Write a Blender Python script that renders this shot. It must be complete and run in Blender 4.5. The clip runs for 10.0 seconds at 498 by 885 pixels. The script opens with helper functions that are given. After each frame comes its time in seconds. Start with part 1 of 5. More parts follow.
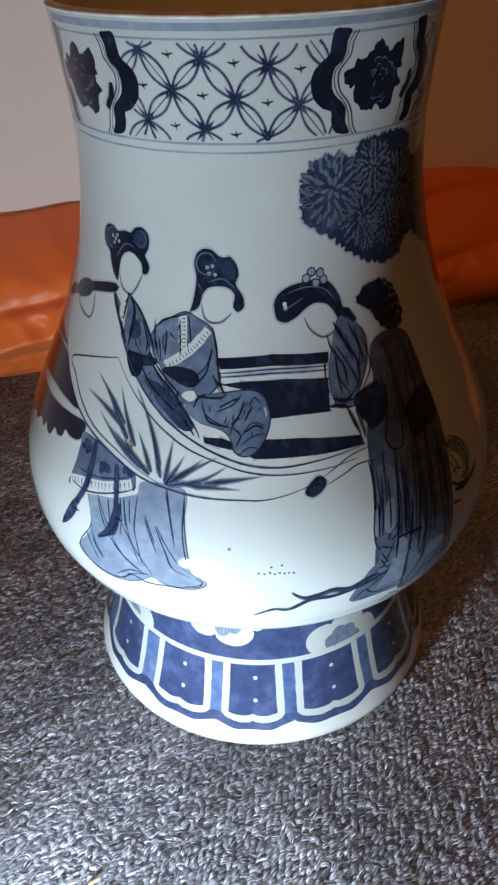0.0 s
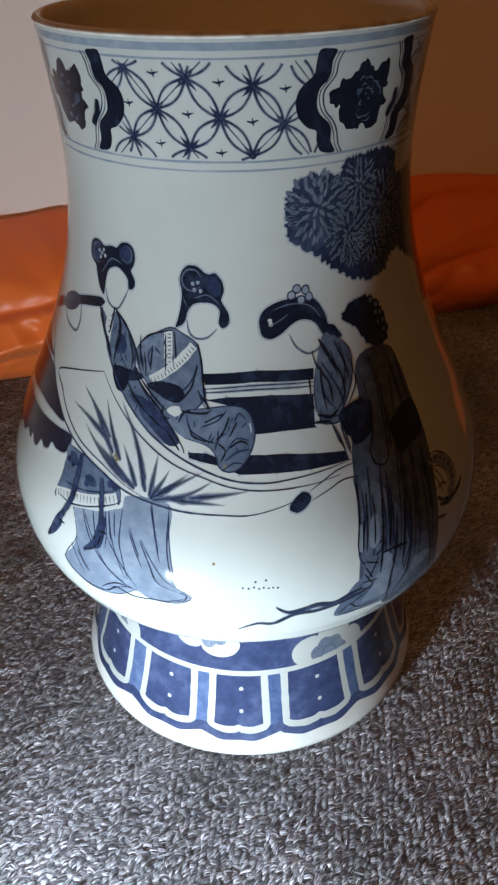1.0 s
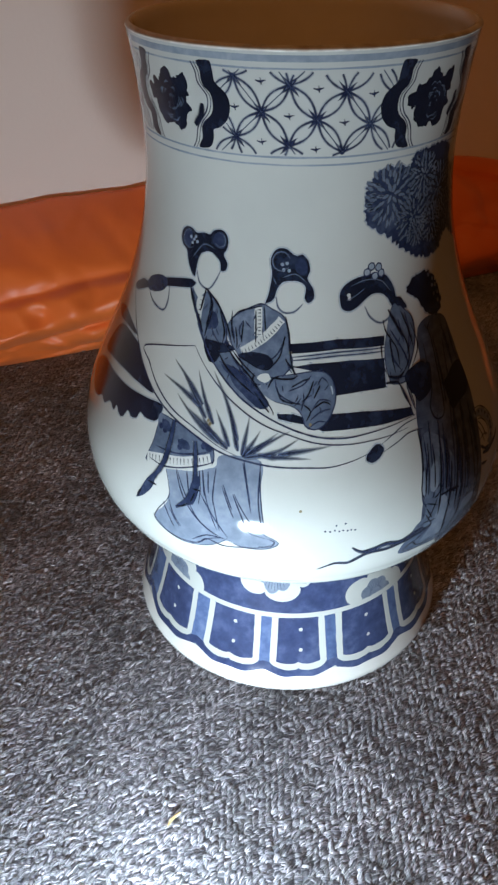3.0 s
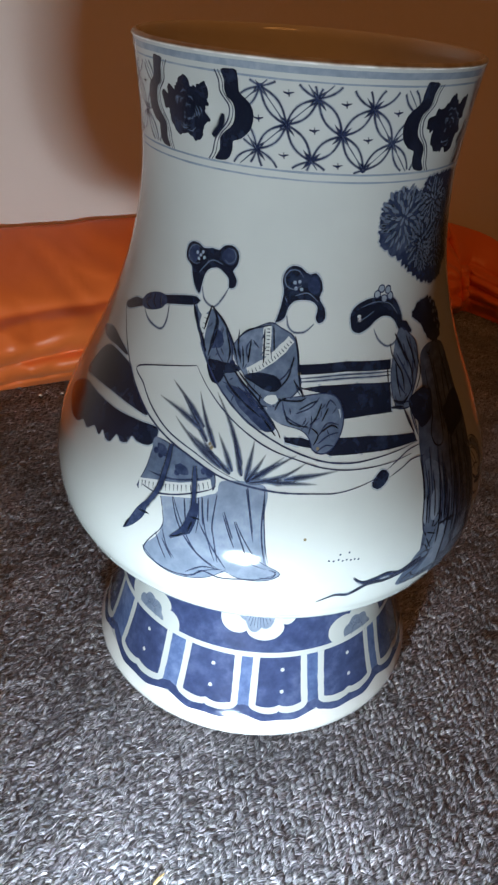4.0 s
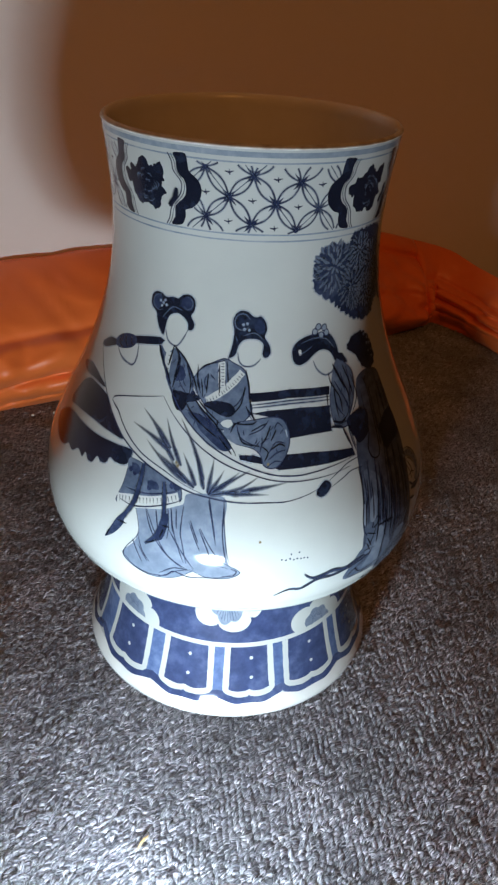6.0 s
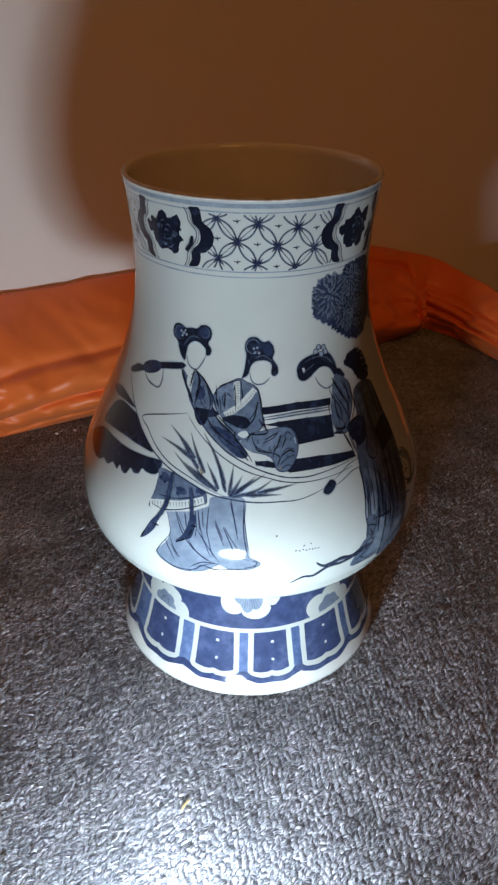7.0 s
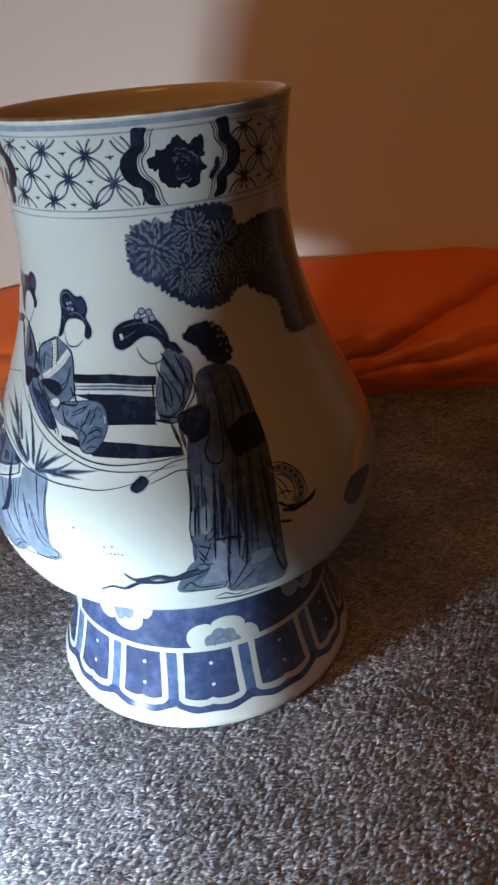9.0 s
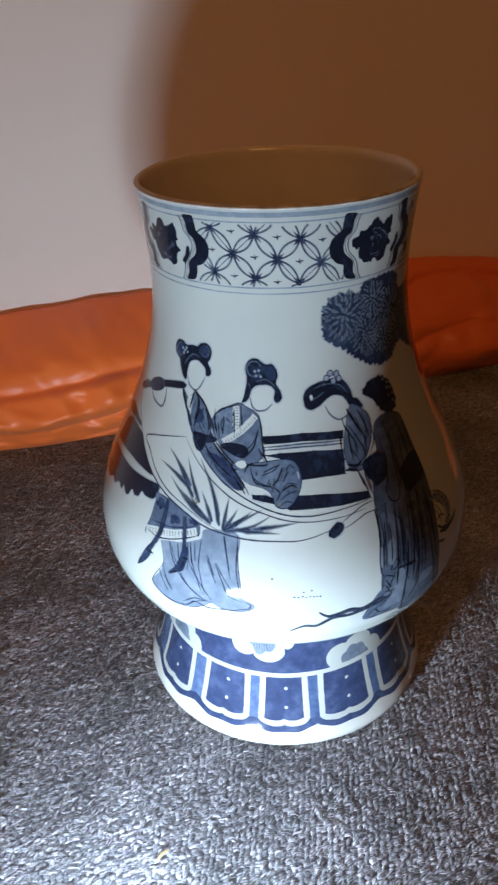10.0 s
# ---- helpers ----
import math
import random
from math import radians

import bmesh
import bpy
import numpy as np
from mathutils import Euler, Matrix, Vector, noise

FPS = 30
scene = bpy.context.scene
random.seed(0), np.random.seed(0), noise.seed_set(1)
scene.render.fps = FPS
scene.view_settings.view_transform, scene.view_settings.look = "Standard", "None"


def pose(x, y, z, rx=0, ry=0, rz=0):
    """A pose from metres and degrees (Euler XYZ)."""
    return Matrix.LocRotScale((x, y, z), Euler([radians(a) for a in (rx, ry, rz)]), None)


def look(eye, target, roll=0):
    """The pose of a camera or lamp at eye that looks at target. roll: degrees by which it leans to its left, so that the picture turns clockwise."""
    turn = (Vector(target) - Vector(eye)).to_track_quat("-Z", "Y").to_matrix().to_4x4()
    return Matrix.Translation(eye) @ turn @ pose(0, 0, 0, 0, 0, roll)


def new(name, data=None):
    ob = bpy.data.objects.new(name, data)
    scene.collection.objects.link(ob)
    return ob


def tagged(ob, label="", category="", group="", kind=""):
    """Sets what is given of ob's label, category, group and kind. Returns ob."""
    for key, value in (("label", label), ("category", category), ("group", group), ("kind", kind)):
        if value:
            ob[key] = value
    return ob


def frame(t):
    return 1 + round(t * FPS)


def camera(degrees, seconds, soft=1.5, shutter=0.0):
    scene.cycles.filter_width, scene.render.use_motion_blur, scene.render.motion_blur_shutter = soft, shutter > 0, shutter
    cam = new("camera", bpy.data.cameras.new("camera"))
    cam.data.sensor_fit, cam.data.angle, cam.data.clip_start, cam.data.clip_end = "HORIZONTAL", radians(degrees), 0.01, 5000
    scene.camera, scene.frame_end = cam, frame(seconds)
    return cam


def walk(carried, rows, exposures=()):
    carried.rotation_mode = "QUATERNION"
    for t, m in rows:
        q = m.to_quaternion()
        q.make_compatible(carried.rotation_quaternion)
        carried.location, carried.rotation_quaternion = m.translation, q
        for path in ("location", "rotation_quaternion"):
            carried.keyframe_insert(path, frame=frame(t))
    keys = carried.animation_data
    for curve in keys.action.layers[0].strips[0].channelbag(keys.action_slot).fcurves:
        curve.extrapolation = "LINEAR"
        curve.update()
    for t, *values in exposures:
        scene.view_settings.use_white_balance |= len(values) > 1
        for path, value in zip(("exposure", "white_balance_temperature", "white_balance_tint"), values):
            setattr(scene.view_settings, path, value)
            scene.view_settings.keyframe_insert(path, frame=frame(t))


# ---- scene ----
# ---- the camera and its way ----
cam = camera(34.93, 10.0, soft=2.5, shutter=0.15)
PATH = [
    (0, (0.0004, -0.2887, 0.3032), (-0.0244, 1.3603, -0.8283), -1.88),
    (0.3, (0.0045, -0.2859, 0.3012), (-0.0252, 1.3606, -0.8366), -1.69),
    (0.5, (0.0062, -0.2852, 0.2987), (-0.0164, 1.3608, -0.8371), -1.55),
    (0.8, (0.0035, -0.2859, 0.3048), (-0.0079, 1.3618, -0.8317), -1.33),
    (1, (0.0044, -0.2859, 0.3079), (-0.0127, 1.3605, -0.8274), -1.30),
    (1.2, (0.0071, -0.2884, 0.3114), (-0.0138, 1.3542, -0.8240), -1.29),
    (1.5, (-0.0002, -0.3055, 0.3153), (-0.0255, 1.3444, -0.8148), -1.26),
    (1.7, (-0.0021, -0.3238, 0.3193), (-0.0180, 1.3420, -0.8131), -1.49),
    (1.8, (-0.0063, -0.3299, 0.3228), (-0.0375, 1.3406, -0.7984), -1.48),
    (2, (-0.0263, -0.3237, 0.3217), (-0.0503, 1.3307, -0.8018), -1.54),
    (2.2, (-0.0283, -0.3168, 0.3181), (-0.0287, 1.3015, -0.8505), -2.34),
    (2.4, (-0.0233, -0.3094, 0.3071), (0.0185, 1.2649, -0.9378), -4.06),
    (2.5, (-0.0264, -0.3106, 0.3066), (0.0360, 1.2528, -0.9391), -4.08),
    (2.7, (-0.0358, -0.3162, 0.3256), (0.0343, 1.2612, -0.9020), -2.78),
    (3.8, (-0.0817, -0.3118, 0.3054), (0.3211, 1.3446, -0.7405), 4.84),
    (4, (-0.0870, -0.3062, 0.3049), (0.3283, 1.3442, -0.7457), 4.76),
    (4.2, (-0.0844, -0.3106, 0.3077), (0.3218, 1.3328, -0.7364), 4.67),
    (4.5, (-0.0903, -0.3322, 0.3302), (0.3356, 1.3138, -0.7229), 4.78),
    (4.7, (-0.0952, -0.3494, 0.3381), (0.3400, 1.3055, -0.7073), 4.78),
    (5, (-0.0958, -0.3487, 0.3386), (0.3449, 1.2954, -0.7116), 4.59),
    (5.2, (-0.0899, -0.3495, 0.3377), (0.3533, 1.2950, -0.7019), 4.41),
    (6.3, (-0.0817, -0.3454, 0.3354), (0.3404, 1.3022, -0.6992), 2.96),
    (6.5, (-0.0863, -0.3499, 0.3409), (0.3592, 1.3014, -0.6958), 2.81),
    (6.8, (-0.0995, -0.3741, 0.3547), (0.3681, 1.2827, -0.6903), 2.26),
    (7, (-0.0972, -0.3863, 0.3616), (0.3194, 1.2799, -0.6632), 0.51),
    (7.2, (-0.0799, -0.3833, 0.3534), (0.2531, 1.3069, -0.6723), -1.36),
    (7.3, (-0.0607, -0.3794, 0.3421), (0.1973, 1.3247, -0.6624), -2.37),
    (7.5, (0.0031, -0.3727, 0.3312), (0.0427, 1.3554, -0.6749), -5.20),
    (7.7, (0.0456, -0.3605, 0.3270), (-0.1723, 1.3583, -0.6379), -6.96),
    (7.8, (0.0680, -0.3498, 0.3237), (-0.3227, 1.3556, -0.6257), -7.61),
    (8, (0.1016, -0.3377, 0.3160), (-0.4596, 1.3484, -0.6017), -8.31),
    (8.2, (0.1375, -0.3319, 0.3107), (-0.5200, 1.3416, -0.5948), -8.36),
    (8.4, (0.1543, -0.3145, 0.3023), (-0.5446, 1.3345, -0.5986), -7.72),
    (8.5, (0.1680, -0.3019, 0.2924), (-0.5514, 1.3311, -0.6107), -7.40),
    (8.6, (0.1768, -0.3004, 0.2860), (-0.5402, 1.3299, -0.6063), -6.73),
    (8.8, (0.1759, -0.2982, 0.2847), (-0.5436, 1.3292, -0.6083), -4.83),
    (9, (0.1524, -0.3254, 0.3055), (-0.4454, 1.3336, -0.6380), -5.08),
    (9.2, (0.1219, -0.3457, 0.3226), (-0.2205, 1.3475, -0.6631), -5.85),
    (9.3, (0.0995, -0.3519, 0.3303), (-0.1400, 1.3555, -0.6623), -5.42),
    (9.5, (0.0605, -0.3563, 0.3373), (-0.0767, 1.3686, -0.6657), -3.84),
    (9.6, (0.0452, -0.3599, 0.3410), (-0.0694, 1.3700, -0.6701), -3.44),
    (9.8, (0.0099, -0.3655, 0.3466), (-0.0348, 1.3684, -0.6528), -2.40),
    (10, (-0.0196, -0.3617, 0.3532), (-0.0079, 1.3648, -0.6562), -2.29),
]
# exposure and white balance drift as the view turns between the lit and the darker side
EXPOSURES = [(0, -0.1, 6250, 10), (0.6, -0.16, 6450, 10), (1.5, -0.05, 6750, 10), (2, -0.07, 6850, 10), (2.5, -0.25, 6600, 10), (4, -0.12, 6650, 10), (4.5, -0.15, 6750, 10), (5, -0.13, 6750, 10), (6.5, -0.1, 6450, 9), (7, -0.14, 6450, 9), (7.5, -0.07, 6100, 8), (8, -0.02, 6150, 5), (8.5, 0.14, 6300, 4), (9, 0.24, 6300, 7), (9.5, 0.2, 6100, 8), (10, 0.12, 6100, 9)]
walk(cam, [(t, look(eye, target, roll)) for t, eye, target, roll in PATH], exposures=EXPOSURES)

# ---- light ----
world = bpy.data.worlds.new("world")
scene.world = world
world.use_nodes = True
world.node_tree.nodes["Background"].inputs[0].default_value = (1.0, 0.52, 0.24, 1)
world.node_tree.nodes["Background"].inputs[1].default_value = 0.016


def area_lamp(name, eye, target, wide, high, watts, colour):
    data = bpy.data.lights.new(name, "AREA")
    data.shape, data.size, data.size_y, data.energy, data.color = "RECTANGLE", wide, high, watts, colour
    ob = new(name, data)
    ob.matrix_world = look(eye, target)
    return ob


# a small cool panel lamp stands on the carpet in front of the vase, helped by two added fills; three bare bulbs hang
# high in the room, helped by a wide added warm fill
area_lamp("panel_lamp", (-0.095, -0.231, 0.036), (-0.085, -0.060, 0.110), 0.036, 0.015, 1.22, (0.74, 0.90, 1.0))
# added fill aimed right, brightens the carpet and vase on that side
area_lamp("side_fill", (-0.086, -0.238, 0.036), (0.185, -0.165, 0.100), 0.020, 0.015, 0.78, (0.74, 0.90, 1.0))
# added point fill, brightens carpet the one-sided panel leaves dark
fill_light = bpy.data.lights.new("point_fill", "POINT")
fill_light.energy, fill_light.color, fill_light.shadow_soft_size = 0.41, (0.74, 0.90, 1.0), 0.012
new("point_fill", fill_light).location = (-0.093, -0.235, 0.037)
# unseen wide fill standing in for the room's diffuse warm light
area_lamp("warm_fill", (0.35, -1.78, 2.05), (0.0, 0.3, 0.0), 0.90, 0.75, 7.2, (1.0, 0.415, 0.11))
area_lamp("bulb", (-0.25, -1.70, 1.70), (0.1, 0.3, 0.0), 0.02, 0.02, 1.2, (1.0, 0.415, 0.11))
area_lamp("bulb", (-0.44, -1.66, 1.70), (0.1, 0.3, 0.0), 0.02, 0.02, 0.7, (1.0, 0.415, 0.11))
area_lamp("bulb", (-1.25, -0.85, 1.30), (0.1, 0.3, 0.1), 0.02, 0.02, 0.9, (1.0, 0.415, 0.11))


# ---- materials ----
def material(name, colour, rough=0.5, metal=0.0, spec=0.5):
    m = bpy.data.materials.new(name)
    m.use_nodes = True
    b = m.node_tree.nodes["Principled BSDF"]
    b.inputs["Base Color"].default_value = (*colour, 1)
    b.inputs["Roughness"].default_value = rough
    b.inputs["Metallic"].default_value = metal
    b.inputs["Specular IOR Level"].default_value = spec
    return m


def add(m, kind, **values):
    n = m.node_tree.nodes.new(kind)
    for key, value in values.items():
        n.inputs[key.replace("_", " ")].default_value = value
    return n


def link(m, a, out, b, into):
    m.node_tree.links.new(a.outputs[out], b.inputs[into])


def maths(m, way, *values):
    """A math node; each value is a number or a (node, output)."""
    k = m.node_tree.nodes.new("ShaderNodeMath")
    k.operation = way
    for i, value in enumerate(values):
        if isinstance(value, tuple):
            m.node_tree.links.new(value[0].outputs[value[1]], k.inputs[i])
        else:
            k.inputs[i].default_value = value
    return k


def ramp(m, stops):
    n = m.node_tree.nodes.new("ShaderNodeValToRGB")
    e = n.color_ramp.elements
    while len(e) < len(stops):
        e.new(0.5)
    for el, (p, c) in zip(e, stops):
        el.position, el.color = p, (*c, 1)
    return n


def noisy(m, scale, detail=3.0, rough=0.55, stretch=None):
    co = m.node_tree.nodes.new("ShaderNodeTexCoord")
    n = add(m, "ShaderNodeTexNoise", Scale=scale, Detail=detail, Roughness=rough)
    if stretch:
        mp = m.node_tree.nodes.new("ShaderNodeMapping")
        mp.inputs["Scale"].default_value = stretch
        link(m, co, "Object", mp, "Vector")
        link(m, mp, "Vector", n, "Vector")
    else:
        link(m, co, "Object", n, "Vector")
    return n


def bump(m, source, out, strength, distance):
    b = add(m, "ShaderNodeBump", Strength=strength, Distance=distance)
    link(m, source, out, b, "Height")
    link(m, b, "Normal", m.node_tree.nodes["Principled BSDF"], "Normal")
    return b


def glaze():
    m = material("porcelain_glaze", (0.74, 0.79, 0.78), 0.10)
    b = m.node_tree.nodes["Principled BSDF"]
    n = noisy(m, 22.0, 4.0)
    r = ramp(m, [(0.3, (0.316, 0.331, 0.325)), (0.7, (0.349, 0.363, 0.353))])
    link(m, n, "Fac", r, "Fac")
    # sparse iron pinholes in the glaze
    co = m.node_tree.nodes.new("ShaderNodeTexCoord")
    v = add(m, "ShaderNodeTexVoronoi", Scale=85.0)
    link(m, co, "Object", v, "Vector")
    s = ramp(m, [(0.0, (0.30, 0.27, 0.22)), (0.028, (0.30, 0.27, 0.22)), (0.05, (1, 1, 1))])
    link(m, v, "Distance", s, "Fac")
    mask = noisy(m, 14.0, 1.0)
    g = ramp(m, [(0.66, (0, 0, 0)), (0.70, (1, 1, 1))])
    link(m, mask, "Fac", g, "Fac")
    mix = m.node_tree.nodes.new("ShaderNodeMixRGB")
    mix.blend_type = "MULTIPLY"
    link(m, g, "Color", mix, "Fac")
    link(m, r, "Color", mix, "Color1")
    link(m, s, "Color", mix, "Color2")
    link(m, mix, "Color", b, "Base Color")
    fine = noisy(m, 500.0, 4.0, 0.6)
    bump(m, fine, "Fac", 0.03, 0.0005)
    b.inputs["IOR"].default_value = 1.5
    return m


def cobalt(name, dark, mid, pale, grain=70.0, low=0.25, high=0.75):
    """A brushed wash of cobalt under the glaze: pooled and thin places."""
    m = material(name, mid, 0.10)
    b = m.node_tree.nodes["Principled BSDF"]
    n = noisy(m, grain, 5.0, 0.6)
    w = noisy(m, grain * 4.0, 3.0, 0.6)
    mix = m.node_tree.nodes.new("ShaderNodeMixRGB")
    mix.inputs["Fac"].default_value = 0.35
    link(m, n, "Fac", mix, "Color1")
    link(m, w, "Fac", mix, "Color2")
    r = ramp(m, [(low, dark), (0.5, mid), (high, pale)])
    link(m, mix, "Color", r, "Fac")
    link(m, r, "Color", b, "Base Color")
    fine = noisy(m, 700.0, 6.0, 0.75)
    bump(m, fine, "Fac", 0.07, 0.0005)
    # the pigment thins out raggedly towards the sides of a brush stroke and along a leaf's tip
    uv = m.node_tree.nodes.new("ShaderNodeUVMap")
    uv.uv_map = "brush"
    xy = m.node_tree.nodes.new("ShaderNodeSeparateXYZ")
    link(m, uv, "UV", xy, "Vector")
    side = maths(m, "ABSOLUTE", (xy, "X"))
    ragged = maths(m, "MULTIPLY_ADD", (w, "Fac"), 0.7, -0.35)
    far = maths(m, "ADD", (side, 0), (ragged, 0))
    thin = add(m, "ShaderNodeMapRange", **{"From Min": 0.35, "From Max": 1.0, "To Min": 0.0, "To Max": 1.0})
    thin.interpolation_type = "SMOOTHSTEP"
    m.node_tree.links.new(far.outputs[0], thin.inputs["Value"])
    tip = maths(m, "MULTIPLY_ADD", (xy, "Y"), 0.65, 0.0)
    gone = maths(m, "MAXIMUM", (thin, 0), (tip, 0))
    clear = m.node_tree.nodes.new("ShaderNodeBsdfTransparent")
    both = m.node_tree.nodes.new("ShaderNodeMixShader")
    m.node_tree.links.new(gone.outputs[0], both.inputs["Fac"])
    m.node_tree.links.new(b.outputs[0], both.inputs[1])
    m.node_tree.links.new(clear.outputs[0], both.inputs[2])
    m.node_tree.links.new(both.outputs[0], m.node_tree.nodes["Material Output"].inputs["Surface"])
    return m


GLAZE = glaze()
INK = cobalt("cobalt_dark", (0.003, 0.0045, 0.010), (0.0065, 0.0095, 0.020), (0.021, 0.030, 0.057))
FOOT_BLUE = cobalt("cobalt_foot", (0.0132, 0.0198, 0.055), (0.0286, 0.0407, 0.0968), (0.0704, 0.0924, 0.171), 42.0)
FOOT_MID = cobalt("cobalt_foot_pale", (0.0264, 0.044, 0.11), (0.055, 0.0858, 0.176), (0.11, 0.149, 0.253), 60.0)
WASH = cobalt("cobalt_wash", (0.0798, 0.103, 0.142), (0.114, 0.141, 0.189), (0.171, 0.199, 0.245), 60.0)
MID = cobalt("cobalt_mid", (0.033, 0.0462, 0.0748), (0.0638, 0.0836, 0.123), (0.127, 0.154, 0.204), 70.0)
DEEP = cobalt("cobalt_robe", (0.0063, 0.00945, 0.0231), (0.0158, 0.0231, 0.0504), (0.0483, 0.0651, 0.11), 80.0)
LINE = cobalt("cobalt_line", (0.006, 0.008, 0.022), (0.014, 0.020, 0.050), (0.045, 0.062, 0.115), 110.0)
RING = cobalt("cobalt_ring", (0.104, 0.133, 0.18), (0.162, 0.197, 0.244), (0.255, 0.29, 0.325), 45.0)
BLEED = cobalt("cobalt_bleed", (0.201, 0.236, 0.289), (0.242, 0.277, 0.325), (0.295, 0.325, 0.354), 90.0)
# lighter, warmer copy of the glaze, so the inside looks better lit
BRIGHT_LINING = material("brightened_inner_glaze", (0.60, 0.55, 0.48), 0.045)
cloud = noisy(BRIGHT_LINING, 30.0, 4.0)
cream = ramp(BRIGHT_LINING, [(0.3, (0.56, 0.51, 0.44)), (0.7, (0.64, 0.59, 0.52))])
link(BRIGHT_LINING, cloud, "Fac", cream, "Fac")
link(BRIGHT_LINING, cream, "Color", BRIGHT_LINING.node_tree.nodes["Principled BSDF"], "Base Color")
RIM = material("bare_porcelain", (0.47, 0.47, 0.46), 0.16)
mottle = noisy(RIM, 60.0, 4.0)
pale = ramp(RIM, [(0.3, (0.44, 0.445, 0.435)), (0.7, (0.50, 0.50, 0.49))])
link(RIM, mottle, "Fac", pale, "Fac")
link(RIM, pale, "Color", RIM.node_tree.nodes["Principled BSDF"], "Base Color")
LIP = material("worn_lip", (0.42, 0.37, 0.32), 0.45)
wear = noisy(LIP, 160.0, 4.0)
buff = ramp(LIP, [(0.35, (0.34, 0.29, 0.24)), (0.65, (0.52, 0.50, 0.47))])
link(LIP, wear, "Fac", buff, "Fac")
link(LIP, buff, "Color", LIP.node_tree.nodes["Principled BSDF"], "Base Color")
ROBE = cobalt("cobalt_coat", (0.0242, 0.0319, 0.0517), (0.044, 0.0572, 0.088), (0.088, 0.109, 0.152), 80.0)
SPOT = material("iron_spot", (0.10, 0.075, 0.03), 0.3)


def wall_paint():
    m = material("off_white_paint", (0.82, 0.65, 0.57), 0.75)
    b = m.node_tree.nodes["Principled BSDF"]
    n = noisy(m, 3.0, 4.0)
    r = ramp(m, [(0.3, (0.80, 0.70, 0.655)), (0.7, (0.84, 0.735, 0.69))])
    link(m, n, "Fac", r, "Fac")
    link(m, r, "Color", b, "Base Color")
    f = noisy(m, 260.0, 3.0)
    bump(m, f, "Fac", 0.12, 0.001)
    return m


def orange_plastic():
    m = material("orange_plastic_film", (0.70, 0.160, 0.028), 0.42, 0.0, 0.5)
    b = m.node_tree.nodes["Principled BSDF"]
    n = noisy(m, 9.0, 4.0)
    r = ramp(m, [(0.25, (0.77, 0.145, 0.022)), (0.75, (0.89, 0.202, 0.044))])
    link(m, n, "Fac", r, "Fac")
    link(m, r, "Color", b, "Base Color")
    w = noisy(m, 60.0, 4.0, 0.55, (0.5, 1.0, 1.0))
    bump(m, w, "Fac", 0.12, 0.002)
    b.inputs["Sheen Weight"].default_value = 0.1
    return m


def yarn():
    m = material("grey_yarn", (0.16, 0.15, 0.155), 0.62)
    b = m.node_tree.nodes["Principled BSDF"]
    g = m.node_tree.nodes.new("ShaderNodeNewGeometry")
    r = ramp(m, [(0.0, (0.19, 0.190, 0.210)), (0.35, (0.42, 0.415, 0.450)), (0.75, (0.58, 0.572, 0.615)), (1.0, (0.88, 0.872, 0.92))])
    link(m, g, "Random Per Island", r, "Fac")
    # fibres run along each loop
    uv = m.node_tree.nodes.new("ShaderNodeUVMap")
    n = add(m, "ShaderNodeTexNoise", Scale=1.0, Detail=3.0, Roughness=0.6)
    link(m, uv, "UV", n, "Vector")
    s = ramp(m, [(0.38, (0.72, 0.72, 0.72)), (0.62, (1.22, 1.22, 1.22))])
    link(m, n, "Fac", s, "Fac")
    wide = noisy(m, 15.0, 5.0, 0.65)
    v = ramp(m, [(0.36, (0.66, 0.66, 0.67)), (0.64, (1.2, 1.19, 1.2))])
    link(m, wide, "Fac", v, "Fac")
    one = m.node_tree.nodes.new("ShaderNodeMixRGB")
    two = m.node_tree.nodes.new("ShaderNodeMixRGB")
    for k in (one, two):
        k.blend_type = "MULTIPLY"
        k.inputs["Fac"].default_value = 1.0
    link(m, r, "Color", one, "Color1")
    link(m, s, "Color", one, "Color2")
    link(m, one, "Color", two, "Color1")
    link(m, v, "Color", two, "Color2")
    link(m, two, "Color", b, "Base Color")
    bump(m, n, "Fac", 0.8, 0.0008)
    b.inputs["Specular IOR Level"].default_value = 0.12
    b.inputs["Sheen Weight"].default_value = 0.3
    b.inputs["Sheen Roughness"].default_value = 0.5
    # light seeps through the loose fibres
    seep = m.node_tree.nodes.new("ShaderNodeBsdfTranslucent")
    link(m, two, "Color", seep, "Color")
    both = m.node_tree.nodes.new("ShaderNodeMixShader")
    both.inputs["Fac"].default_value = 0.5
    m.node_tree.links.new(b.outputs[0], both.inputs[1])
    m.node_tree.links.new(seep.outputs[0], both.inputs[2])
    m.node_tree.links.new(both.outputs[0], m.node_tree.nodes["Material Output"].inputs["Surface"])
    return m


PAINT, PLASTIC, YARN = wall_paint(), orange_plastic(), yarn()
BACKING = material("carpet_backing", (0.22, 0.222, 0.245), 0.95)
fluff = noisy(BACKING, 700.0, 4.0, 0.7)
tone = ramp(BACKING, [(0.3, (0.10, 0.105, 0.125)), (0.7, (0.20, 0.205, 0.235))])
link(BACKING, fluff, "Fac", tone, "Fac")
link(BACKING, tone, "Color", BACKING.node_tree.nodes["Principled BSDF"], "Base Color")
# paint for unseen surfaces, darkened to weaken bounced light
CEILING = material("bounce_cutting_ceiling", (0.45, 0.38, 0.30), 0.9)
DIM_BOUNCE = material("bounce_cutting_paint", (0.30, 0.23, 0.17), 0.8)
CRUMB = material("pale_crumb", (0.55, 0.50, 0.45), 0.7)
STRAW = material("straw", (0.46, 0.33, 0.15), 0.6)


